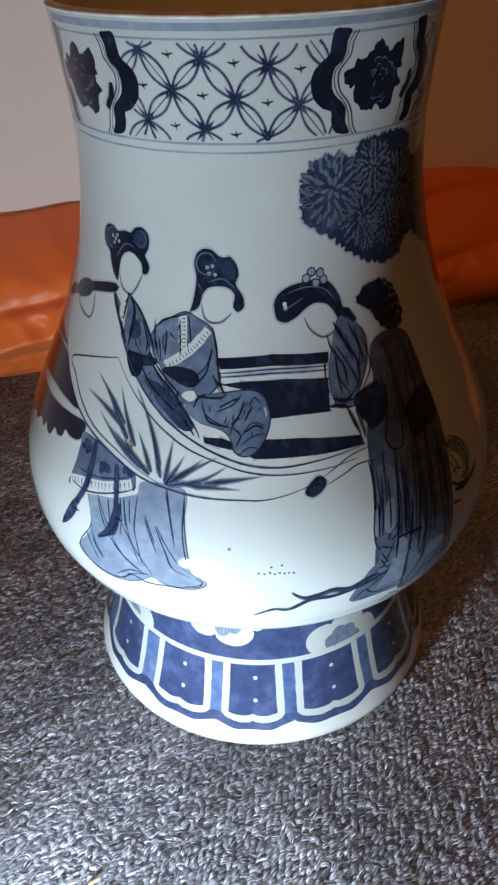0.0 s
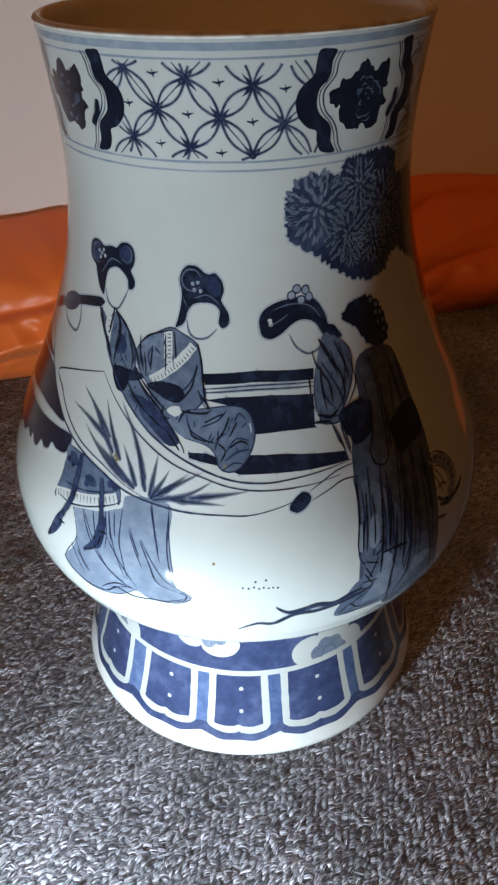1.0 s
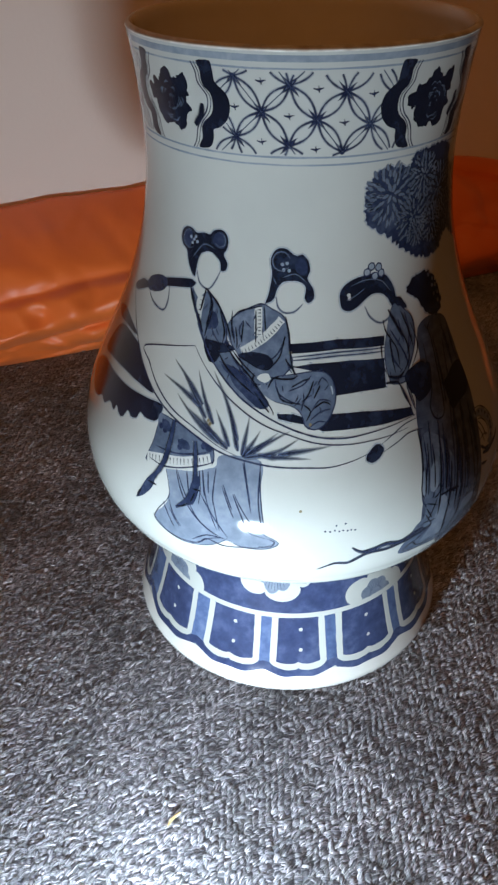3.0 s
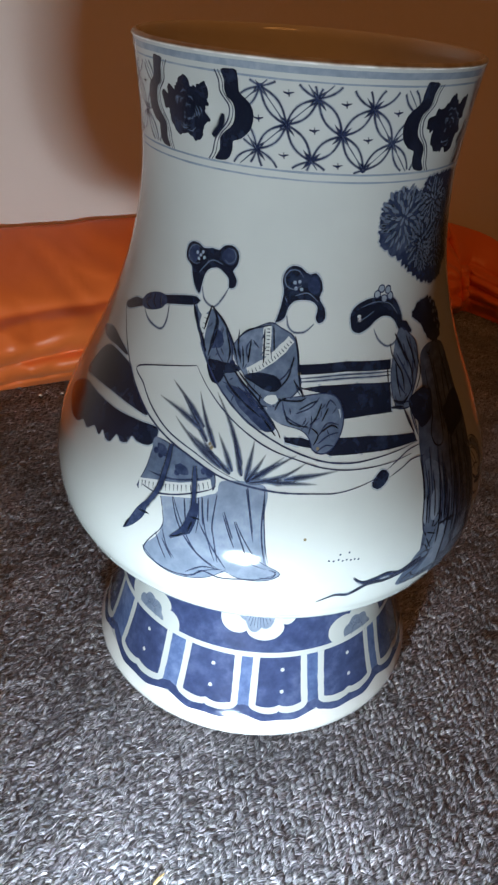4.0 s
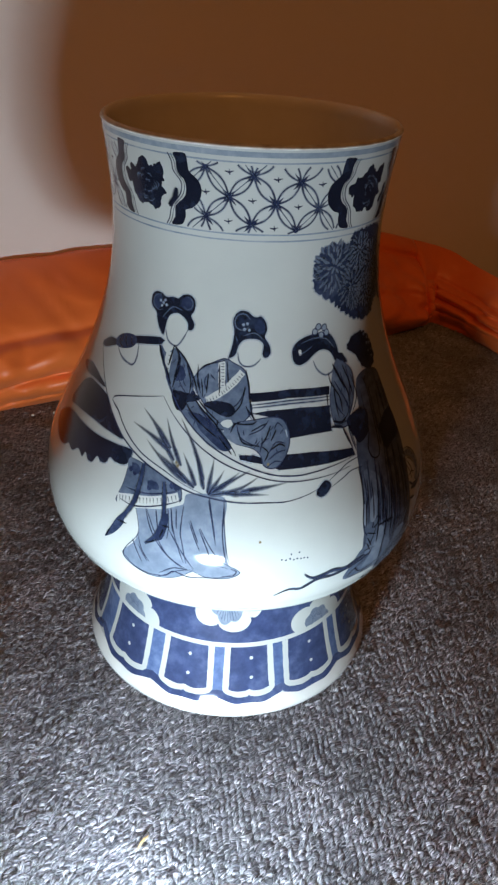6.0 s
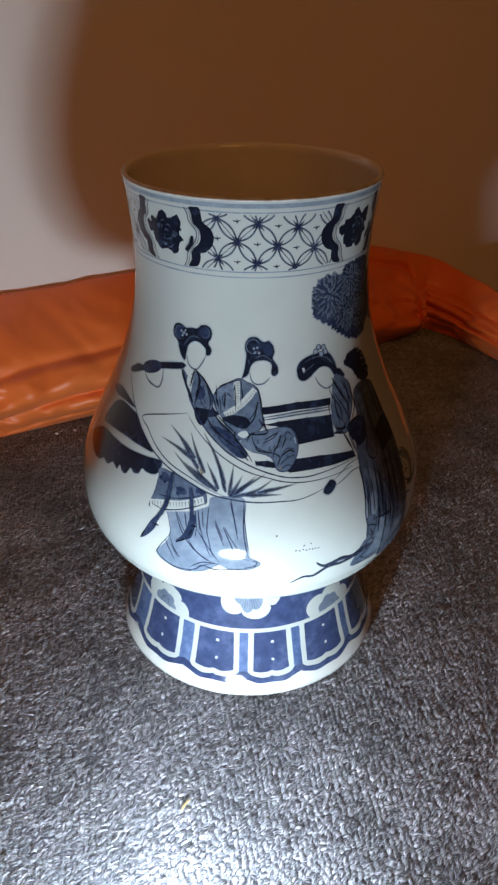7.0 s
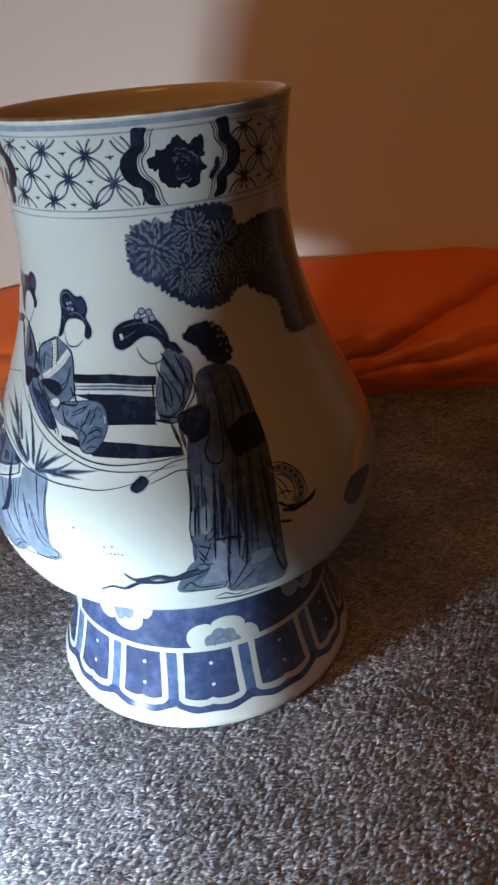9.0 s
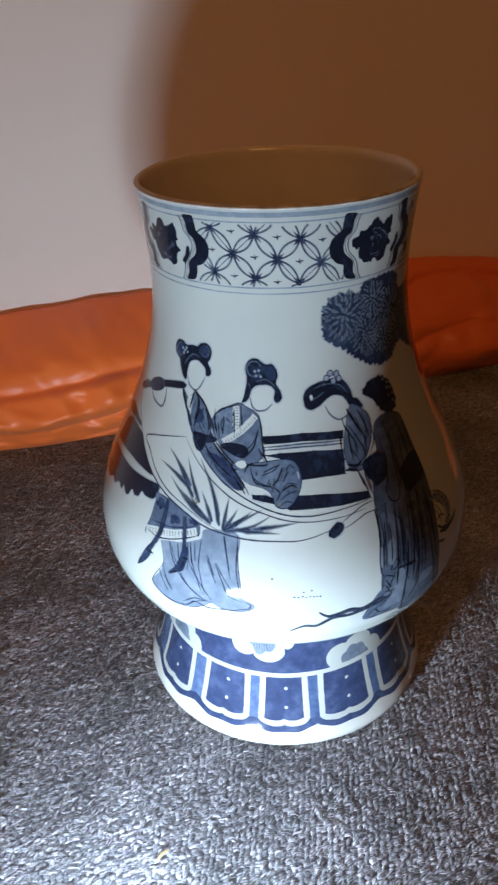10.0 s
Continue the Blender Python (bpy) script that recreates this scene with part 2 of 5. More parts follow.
# ---- mesh helpers ----
def mesh_of(name, verts, faces, mat, smooth=True):
    me = bpy.data.meshes.new(name)
    me.from_pydata(verts, [], faces)
    me.materials.append(mat)
    if smooth:
        me.polygons.foreach_set("use_smooth", [True] * len(me.polygons))
    me.update()
    return me


def part(name, bm, mat, parent, label=""):
    me = bpy.data.meshes.new(name)
    bm.to_mesh(me)
    bm.free()
    me.materials.append(mat)
    me.polygons.foreach_set("use_smooth", [True] * len(me.polygons))
    ob = new(name, me)
    ob.parent = parent
    if label:
        tagged(ob, label)
    return ob


# ---- the room: the wall behind the vase runs at a slant to the camera ----
E1 = Vector((0.9604, 0.2785, 0.0))
E2 = Vector((-0.2785, 0.9604, 0.0))
CORNER = Vector((0.0, 0.38, 0.0))


def at_wall(a, b, z):
    """A place from metres along the wall, metres behind its face (minus: in front) and height."""
    return CORNER + E1 * a + E2 * b + Vector((0, 0, z))


def slab(name, a0, a1, b0, b1, z0, z1, mat, label, category):
    bm = bmesh.new()
    c = [bm.verts.new(at_wall(a, b, z)) for z in (z0, z1) for a, b in ((a0, b0), (a1, b0), (a1, b1), (a0, b1))]
    for f in ((3, 2, 1, 0), (4, 5, 6, 7), (0, 1, 5, 4), (1, 2, 6, 5), (2, 3, 7, 6), (3, 0, 4, 7)):
        bm.faces.new([c[i] for i in f])
    me = bpy.data.meshes.new(name)
    bm.to_mesh(me)
    bm.free()
    me.materials.append(mat)
    return tagged(new(name, me), label, category, kind="structure")


slab("floor", -1.7, 2.0, -2.7, 0.0, -0.06, -0.0019, BACKING, "dark grey backing under the looped carpet", "floor")
slab("wall_north", -1.8, 2.1, 0.0, 0.1, -0.06, 2.4, PAINT, "off-white painted wall behind the vase", "wall")
# unseen walls and ceiling close the room; their dark paint cuts warm bounce
slab("wall_south", -1.8, 2.1, -2.8, -2.7, -0.06, 2.4, DIM_BOUNCE, "unseen tan wall, darkened to cut bounced light", "wall")
slab("wall_west", -1.8, -1.7, -2.7, 0.0, -0.06, 2.4, DIM_BOUNCE, "unseen tan wall, darkened to cut bounced light", "wall")
slab("wall_east", 2.0, 2.1, -2.7, 0.0, -0.06, 2.4, DIM_BOUNCE, "unseen tan wall, darkened to cut bounced light", "wall")
slab("ceiling", -1.8, 2.1, -2.8, 0.1, 2.4, 2.5, CEILING, "unseen ceiling, darkened to cut bounced light", "ceiling")


# ---- the carpet's looped pile ----
def carpet():
    """Plump loops of fine filaments, set in slanting rows."""
    rng = np.random.default_rng(4)
    pitch_u, pitch_v, turn = 0.0032, 0.0028, math.radians(24)
    n = 230
    iu, iv = np.meshgrid(np.arange(-n, n + 1), np.arange(-n, n + 1), indexing="ij")
    u = iu * pitch_u + (iv % 2) * pitch_u * 0.5 + rng.normal(0, 0.00028, iu.shape)
    v = iv * pitch_v + rng.normal(0, 0.00025, iu.shape)
    x = (u * math.cos(turn) - v * math.sin(turn)).ravel() + 0.06
    y = (u * math.sin(turn) + v * math.cos(turn)).ravel() + 0.08
    behind = (y - 0.38) * 0.9604 - x * 0.2785
    keep = (x > -0.27 - 0.45 * y) & (x < 0.26 + 0.5 * y) & (y > -0.225) & (behind < -0.003) & (np.hypot(x, y) > 0.0775)
    x, y = x[keep], y[keep]
    k = len(x)
    face = math.radians(14) + rng.normal(0, 0.26, k)
    long = rng.uniform(0.0018, 0.0024, k)
    wide = rng.uniform(0.0016, 0.0022, k)
    # trodden patches lie lower than the rest
    trod = np.array([noise.noise((a * 55.0, b * 55.0, 2.0)) + 0.6 * noise.noise((a * 140.0, b * 140.0, 5.0)) for a, b in zip(x.tolist(), y.tolist())])
    high = rng.uniform(0.0020, 0.0028, k) * (1 + 0.17 * np.clip(trod, -1, 0.8))
    lean = rng.normal(0, 0.0006, (k, 2))
    # each loop is a fan of flat filaments that arch over side by side, some twisted
    rows, strands = 5, 7
    arc = np.linspace(0.0, math.pi, rows)
    lane = np.linspace(-0.85, 0.85, strands)[None, :] + rng.normal(0, 0.07, (k, strands))
    reach = long[:, None] * (1.05 - 0.30 * lane**2) * rng.uniform(0.92, 1.10, (k, strands))
    rise = high[:, None] * (1.0 - 0.42 * lane**2) * rng.uniform(0.84, 1.12, (k, strands))
    half = wide[:, None] * rng.uniform(0.10, 0.17, (k, strands))
    roll = (0.75 * lane + rng.normal(0, 0.30, (k, strands)))[:, :, None] + rng.normal(0, 0.3, (k, strands, 1)) * np.cos(arc)[None, None, :]
    bend = rng.normal(0, 0.12, (k, strands))
    swirl = rng.normal(0.25, 0.22, (k, 1, 1))
    mx = -np.cos(arc)[None, None, :] * reach[:, :, None] + rng.normal(0, 0.00012, (k, strands, rows))
    bow = 0.72 + 0.28 * np.sin(arc)
    my = lane[:, :, None] * wide[:, None, None] * bow + bend[:, :, None] * np.abs(mx) * np.sign(lane)[:, :, None] + swirl * mx + rng.normal(0, 0.00010, (k, strands, rows))
    # one foot of the arch stands higher than the other, so each loop rolls over its neighbour
    mz = rise[:, :, None] * (np.sin(arc) ** 0.7 + 0.10 * np.cos(arc))[None, None, :]
    edge = np.array([-1.0, 1.0])
    px = mx[..., None] + 0 * edge
    py = my[..., None] + half[:, :, None, None] * np.cos(roll)[..., None] * edge
    pz = mz[..., None] - half[:, :, None, None] * np.sin(roll)[..., None] * edge
    tip = pz / 0.003
    cf, sf = (f(face)[:, None, None, None] for f in (np.cos, np.sin))
    wx = x[:, None, None, None] + px * cf - py * sf + lean[:, 0][:, None, None, None] * tip
    wy = y[:, None, None, None] + px * sf + py * cf + lean[:, 1][:, None, None, None] * tip
    wz = -0.0027 + pz
    co3 = np.stack([wx, wy, wz], -1).reshape(-1, 3)
    a = 2 * np.arange(rows - 1)
    quad = np.stack([a, a + 1, a + 3, a + 2], -1)
    faces = (quad[None] + (np.arange(k * strands) * rows * 2)[:, None, None]).reshape(-1, 4)
    me = bpy.data.meshes.new("carpet_pile")
    me.vertices.add(len(co3))
    me.vertices.foreach_set("co", co3.ravel())
    me.loops.add(faces.size)
    me.loops.foreach_set("vertex_index", faces.ravel().astype(np.int32))
    me.polygons.add(len(faces))
    me.polygons.foreach_set("loop_start", np.arange(0, faces.size, 4, dtype=np.int32))
    me.polygons.foreach_set("use_smooth", np.ones(len(faces), dtype=bool))
    me.materials.append(YARN)
    shift = rng.uniform(0, 60, (k, strands, 2))
    u = shift[..., 0][..., None, None] + 1.6 * arc[None, None, :, None] + 0 * px
    v = shift[..., 1][..., None, None] + 0.9 * edge + 0 * px
    flat = np.stack([u, v], -1).reshape(-1, 2)
    me.uv_layers.new(name="fibre").data.foreach_set("uv", flat[faces.ravel()].ravel())
    me.update(calc_edges=True)
    me.validate()
    return tagged(new("carpet_pile", me), "grey looped carpet pile with lighter and darker yarns", "carpet", kind="stuff")


carpet()

# ---- the vase ----
HEIGHTS = [0, .004, .008, .014, .02, .04, .06, .068, .072, .08, .09, .1, .11, .12, .13, .15, .17, .19, .21, .23, .25, .265, .28]
RADII = [.0798, .0808, .0795, .0766, .0744, .0688, .0645, .0638, .0685, .0852, .0926, .0960, .0970, .0966, .0944, .0862, .0764, .0683, .0627, .0599, .0599, .0613, .0633]
KZ, KR = np.array(HEIGHTS), np.array(RADII)
STEP = np.diff(KZ)
GRADE = np.diff(KR) / STEP
SLOPE = np.concatenate([[GRADE[0]], (GRADE[:-1] * STEP[1:] + GRADE[1:] * STEP[:-1]) / (STEP[1:] + STEP[:-1]), [GRADE[-1]]])
SLOPE[7], SLOPE[8] = 0.0, GRADE[8]


def radius(z):
    """The outer radius of the vase at a height, on a smooth curve through the knots above."""
    z = np.clip(np.asarray(z, float), 0, 0.28)
    i = np.clip(np.searchsorted(KZ, z, side="right") - 1, 0, len(KZ) - 2)
    h = STEP[i]
    t = (z - KZ[i]) / h
    return (2 * t**3 - 3 * t**2 + 1) * KR[i] + (t**3 - 2 * t**2 + t) * h * SLOPE[i] + (-2 * t**3 + 3 * t**2) * KR[i + 1] + (t**3 - t**2) * h * SLOPE[i + 1]


def lathe(name, prof, mat, parent, turns=480, label=""):
    """Turns an open profile of (radius, height) round the upright axis."""
    n = len(prof)
    ang = np.arange(turns) * 2 * math.pi / turns
    p = np.array(prof)
    v = np.stack([p[None, :, 0] * np.sin(ang)[:, None], -p[None, :, 0] * np.cos(ang)[:, None], p[None, :, 1] + 0 * ang[:, None]], -1).reshape(-1, 3)
    f = [(a * n + b, ((a + 1) % turns) * n + b, ((a + 1) % turns) * n + b + 1, a * n + b + 1) for a in range(turns) for b in range(n - 1)]
    ob = new(name, mesh_of(name, v.tolist(), f, mat))
    ob.parent = parent
    return tagged(ob, label) if label else ob


vase = tagged(new("vase"), "blue and white porcelain vase with painted garden scene on grey carpet", "vase")


def vase_body():
    outer = [(float(radius(z)), z) for z in np.concatenate([np.linspace(0.0015, 0.066, 60), np.linspace(0.067, 0.0735, 12), np.linspace(0.075, 0.2785, 170)])]
    lip = [(0.06335 - 0.0016 + 0.0016 * math.cos(a), 0.2785 + 0.0016 * math.sin(a)) for a in np.linspace(0.15, math.pi / 2, 6)]
    throat = [(0.06175 - 0.00245 * math.sin(a), 0.2740 + 0.0061 * math.cos(a)) for a in np.linspace(0, math.pi / 2, 12)]
    inner = [(float(radius(z)) - 0.0032, z) for z in np.linspace(0.272, 0.085, 80)]
    floor_in = [(r, 0.080 - 0.004 * (1 - (r / 0.075) ** 2)) for r in np.linspace(0.072, 0.004, 10)]
    under = [(0.004, 0.070), (0.050, 0.069), (0.057, 0.060), (0.066, 0.030), (0.0735, 0.006), (0.0760, 0.0008), (0.0778, 0.0), (0.0792, 0.0004)]
    low = [p for p in outer if p[1] < 0.0118] + [(float(radius(0.0118)), 0.0118)]
    lathe("foot_rim", under + low, RIM, vase, label="bare white porcelain rim of the foot")
    lathe("body", low[-1:] + [p for p in outer if p[1] > 0.0119], GLAZE, vase)
    lathe("lip", outer[-1:] + lip, LIP, vase, label="thin worn lip of the vase, pale buff")
    lathe("interior", throat + inner + floor_in, BRIGHT_LINING, vase, label="inside of the vase, glaze lightened to cream to look better lit")


vase_body()

LIFT, LAYER = 0.000022, 0.000010


def on_vase(deg, z, level):
    """A place on the glaze from degrees round the axis and height in metres, a hair above it."""
    a = math.radians(deg)
    r = float(radius(z))
    g = (float(radius(z + 0.0004)) - float(radius(z - 0.0004))) / 0.0008
    n = Vector((math.sin(a), -math.cos(a), -g)).normalized()
    return Vector((r * math.sin(a), -r * math.cos(a), z)) + n * (LIFT + LAYER * level)


def smooth_line(pts, closed=False, step=0.9):
    """A Catmull-Rom curve through points of (degrees, millimetres)."""
    p = [Vector((a, b)) for a, b in pts]
    n, out = len(p), []
    for i in range(n if closed else n - 1):
        if closed:
            q = [p[(i + j) % n] for j in (-1, 0, 1, 2)]
        else:
            q = [p[max(i - 1, 0)], p[i], p[i + 1], p[min(i + 2, n - 1)]]
        k = max(1, int((q[2] - q[1]).length / step))
        for s in range(k):
            t = s / k
            out.append(0.5 * (2 * q[1] + (q[2] - q[0]) * t + (2 * q[0] - 5 * q[1] + 4 * q[2] - q[3]) * t * t + (3 * q[1] - q[0] - 3 * q[2] + q[3]) * t**3))
    if not closed:
        out.append(p[-1])
    return out


def wash_into(bm, pts, level, curved=True):
    """Fills an outline of (degrees, millimetres) with paint that follows the vase."""
    line = smooth_line(pts, True) if curved else [Vector(q) for q in pts]
    flat = bmesh.new()
    vs = [flat.verts.new((q.x, q.y, 0)) for q in line]
    es = [flat.edges.new((vs[i], vs[(i + 1) % len(vs)])) for i in range(len(vs))]
    bmesh.ops.triangle_fill(flat, use_beauty=True, use_dissolve=False, edges=es)
    for axis, lo, hi, gap in ((0, min(q.x for q in line), max(q.x for q in line), 1.5), (1, min(q.y for q in line), max(q.y for q in line), 2.0)):
        c = math.ceil(lo / gap + 0.01) * gap
        while c < hi - 0.01:
            co, no = [0, 0, 0], [0, 0, 0]
            co[axis], no[axis] = c, 1
            bmesh.ops.bisect_plane(flat, geom=flat.verts[:] + flat.edges[:] + flat.faces[:], plane_co=co, plane_no=no, dist=1e-4)
            c += gap
    flat.verts.ensure_lookup_table()
    made = [bm.verts.new(on_vase(v.co.x, v.co.y / 1000, level)) for v in flat.verts]
    for f in flat.faces:
        ids = [v.index for v in f.verts]
        area = sum(f.verts[i].co.x * f.verts[i - 1].co.y - f.verts[i - 1].co.x * f.verts[i].co.y for i in range(len(ids)))
        try:
            bm.faces.new([made[i] for i in (ids if area < 0 else reversed(ids))])
        except ValueError:
            pass
    flat.free()


def stroke_into(bm, pts, width, level, taper=(0.35, 0.35), curved=True, step=0.9):
    """A brush stroke, width in millimetres, thinner at its ends by the two factors."""
    line = smooth_line(pts, False, step) if curved else [Vector(q) for q in pts]
    n = len(line)
    width = 1.2 * width + 0.12
    brush = bm.loops.layers.uv.get("brush") or bm.loops.layers.uv.new("brush")
    cuts = max(1, math.ceil(width / 1.1))
    across = [2 * k / cuts - 1 for k in range(cuts + 1)]
    sides = []
    for i, q in enumerate(line):
        mm = float(radius(q.y / 1000)) * 1000 * math.pi / 180
        d = line[min(i + 1, n - 1)] - line[max(i - 1, 0)]
        d = Vector((d.x * mm, d.y))
        if d.length < 1e-6:
            d = Vector((1, 0))
        d.normalize()
        s = i / max(1, n - 1)
        if taper[0] > 1:
            w = width * 0.5 * (1 + (taper[0] - 1) * abs(2 * s - 1) ** 3)
        else:
            w = width * 0.5 * min(1.0, taper[0] + (1 - taper[0]) * s * 4, taper[1] + (1 - taper[1]) * (1 - s) * 4)
        w *= 1 + 0.18 * noise.noise((q.x * 0.3, q.y * 0.3, width))
        sides.append([bm.verts.new(on_vase(q.x + f * d.y * w / mm, (q.y - f * d.x * w) / 1000, level)) for f in across])
    for a, b in zip(sides, sides[1:]):
        for k in range(len(across) - 1):
            face = bm.faces.new((a[k], a[k + 1], b[k + 1], b[k]))
            for corner, f in zip(face.loops, (across[k], across[k + 1], across[k + 1], across[k])):
                corner[brush].uv = (f, 0)


def lobed(pts, size, gap):
    """Works scallops of a size and spacing in millimetres into an outline."""
    line = smooth_line(pts, True, 0.45)
    n, run, out = len(line), 0.0, []
    for i, q in enumerate(line):
        k = float(radius(q.y / 1000)) * 1000 * math.pi / 180
        d = line[(i + 1) % n] - line[i - 1]
        d = Vector((d.x * k, d.y))
        if d.length < 1e-6:
            continue
        run += d.length / 2
        d.normalize()
        w = size * (abs(math.sin(run * math.pi / gap + 4.0 * noise.noise((q.x * 0.3, q.y * 0.3, 0.5)))) - 0.5) * (1 + 0.8 * noise.noise((q.x * 0.5, q.y * 0.5, 7.5)))
        out.append((q.x - d.y * w / k, q.y + d.x * w))
    return out


def leaf_into(bm, pts, width, level):
    """A slender leaf: hair-thin tip first, widest near its root."""
    line = smooth_line(pts, False, 0.5)
    brush = bm.loops.layers.uv.get("brush") or bm.loops.layers.uv.new("brush")
    n, sides = len(line), []
    for i, q in enumerate(line):
        mm = float(radius(q.y / 1000)) * 1000 * math.pi / 180
        d = line[min(i + 1, n - 1)] - line[max(i - 1, 0)]
        d = Vector((d.x * mm, d.y)).normalized()
        s = i / (n - 1)
        w = width * 0.62 * (0.08 + s ** 1.1) * (1 - 0.75 * s ** 5)
        sides.append((bm.verts.new(on_vase(q.x - d.y * w / mm, (q.y + d.x * w) / 1000, level)), bm.verts.new(on_vase(q.x + d.y * w / mm, (q.y - d.x * w) / 1000, level))))
    for i, ((a, b), (c, d)) in enumerate(zip(sides, sides[1:])):
        face = bm.faces.new((a, b, d, c))
        for corner, uv in zip(face.loops, ((-1, 1 - i / n), (1, 1 - i / n), (1, 1 - (i + 1) / n), (-1, 1 - (i + 1) / n))):
            corner[brush].uv = uv


def blot_into(bm, deg, mm, size, level, sides=9, squash=1.0):
    k = float(radius(mm / 1000)) * 1000 * math.pi / 180
    pts = []
    for i in range(sides):
        a = i * 2 * math.pi / sides
        r = size * (1 + 0.22 * noise.noise((deg + math.cos(a), mm + math.sin(a), 3.0)))
        pts.append((deg + r * math.cos(a) / k, mm + r * math.sin(a) * squash))
    wash_into(bm, pts, level)


RUN = bmesh.new()
BLEEDING = {"bench_bar", "bench_line", "fence_panel", "dark_shape", "staff", "cord_loop", "ground_stroke", "foliage_mass", "twig", "oval_line"}


def painted(name, mat, washes=(), strokes=(), level=1, label="", curved=True, taper=(0.35, 0.35)):
    # on bare glaze the cobalt has run a little past its edge
    if name in BLEEDING:
        for w in washes:
            edge = smooth_line(w, True) if curved else list(w)
            stroke_into(RUN, list(edge) + list(edge[:2]), 0.85, level - 0.8, (1, 1), False)
        for width, pts in strokes:
            stroke_into(RUN, pts, width + 0.55, level - 0.8, taper)
    made = []
    for w in washes:
        bm = bmesh.new()
        wash_into(bm, w, level, curved)
        made.append(part(name, bm, mat, vase, label))
    for width, pts in strokes:
        bm = bmesh.new()
        stroke_into(bm, pts, width, level, taper)
        made.append(part(name, bm, mat, vase, label))
    return made[0]


def ring_paint(name, lo, hi, mat, level, label=""):
    bm = bmesh.new()
    n = 360
    rows = max(2, int((hi - lo) / 1.2) + 1)
    grid = [[bm.verts.new(on_vase(i * 360 / n, (lo + (hi - lo) * j / (rows - 1) + 0.12 * noise.noise((math.cos(i * 0.01745) * 6, math.sin(i * 0.01745) * 6, lo + j))) / 1000, level)) for i in range(n)] for j in range(rows)]
    for j in range(rows - 1):
        for i in range(n):
            bm.faces.new((grid[j][i], grid[j][(i + 1) % n], grid[j + 1][(i + 1) % n], grid[j + 1][i]))
    return part(name, bm, mat, vase, label)


# rings round the neck and foot
ring_paint("rim_ring", 275.6, 277.6, RING, 0, "pale blue painted ring under the rim")
ring_paint("band_ring", 273.4, 274.0, RING, 0)
ring_paint("band_ring", 246.6, 247.3, RING, 0)
ring_paint("band_ring", 244.2, 244.8, RING, 0)


# ---- lattice band of the neck ----
def lattice(middle, low=247.4, high=273.2, half=27.0):
    """Crossing petals between two brackets, with a small mark in each gap."""
    bm, marks = bmesh.new(), bmesh.new()
    du, dv, tilt = 8.3, 9.2, 1.05

    def inside(q):
        return low < q[1] < high and abs(q[0] - middle) < half + 4.0 - 6.0 * math.exp(-(((q[1] - 260.5) / 7.0) ** 2))

    base_u, base_v = middle + 3.0, 258.8
    for i in range(-5, 6):
        for j in range(-4, 5):
            if (i + j) % 2:
                continue
            u, v = base_u + i * du, base_v + j * dv - i * tilt
            for su in (1, -1):
                a, b = (u, v), (u + su * du, v + dv - su * tilt)
                seam = [(a[0] + (b[0] - a[0]) * s / 8, a[1] + (b[1] - a[1]) * s / 8) for s in range(9)]
                seam = [q for q in seam if inside(q)]
                if len(seam) > 2 and (i + 2 * j) % 3:
                    stroke_into(marks, seam, 0.36, 1, (1, 1), False)
                for bow in (1, -1):
                    pts = []
                    for s in range(9):
                        t = s / 8
                        off = bow * math.sin(math.pi * t) * 1.42
                        q = (a[0] + (b[0] - a[0]) * t + off * su * -1.0, a[1] + (b[1] - a[1]) * t + off)
                        if inside(q):
                            pts.append(q)
                    if len(pts) > 2:
                        stroke_into(bm, pts, 0.5, 1, (1.8, 1.8) if len(pts) == 9 else (1, 1), False)
                        stroke_into(RUN, pts, 0.95, 0.2, (1, 1), False)
            if low + 1 < v < high - 0.6 and abs(u - middle) < half:
                blot_into(bm, u, v, 1.0, 1, 7)
                for su, sv in ((1, 1), (1, -1), (-1, 1), (-1, -1)):
                    run = [(u + su * du * q, v + sv * (dv - su * sv * tilt) * q) for q in (0.02, 0.16, 0.32)]
                    run = [q for q in run if inside(q)]
                    if len(run) > 1:
                        stroke_into(bm, run, 1.0, 1, (1, 0.15), False)
            v2 = v + dv
            if low + 1.5 < v2 < high - 1.5 and abs(u - middle) < half - 2:
                stroke_into(bm, [(u - 1.6, v2 + 0.2), (u, v2 - 0.2), (u + 1.5, v2 + 0.3)], 0.8, 1, (0.5, 0.4), False)
                stroke_into(bm, [(u + 0.2, v2 - 1.1), (u - 0.1, v2 + 1.0)], 0.7, 1, (0.6, 0.4), False)
    band = part("lattice_band", bm, LINE, vase, "crossing cobalt petal lattice")
    part("lattice_mark", marks, MID, band)


BRACKET = [(21.5, 274.8), (23.9, 274.9), (26.3, 274.4), (25.3, 271.7), (25.2, 269), (24.3, 266.9), (22.5, 265.4), (21.8, 263), (22, 260), (23.2, 258), (25.3, 256.2), (26.6, 254.1), (26.7, 250.7), (28.2, 247.6), (23.9, 248.1), (22.3, 251.2), (22.1, 254), (19.7, 254.9), (17.1, 257.5), (16.1, 260.1), (15.9, 262.6), (16.7, 265.2), (18.5, 267.1), (20.4, 268.7), (20.8, 271.6)]
BRACKET_LINE = [(28.4, 274.2), (27, 271.3), (26.7, 268.5), (25.6, 266.8), (23.7, 264.5), (23.5, 261.9), (24.6, 258.9), (27.1, 256), (28.4, 253.2), (29.2, 249.5), (30.5, 247.3)]
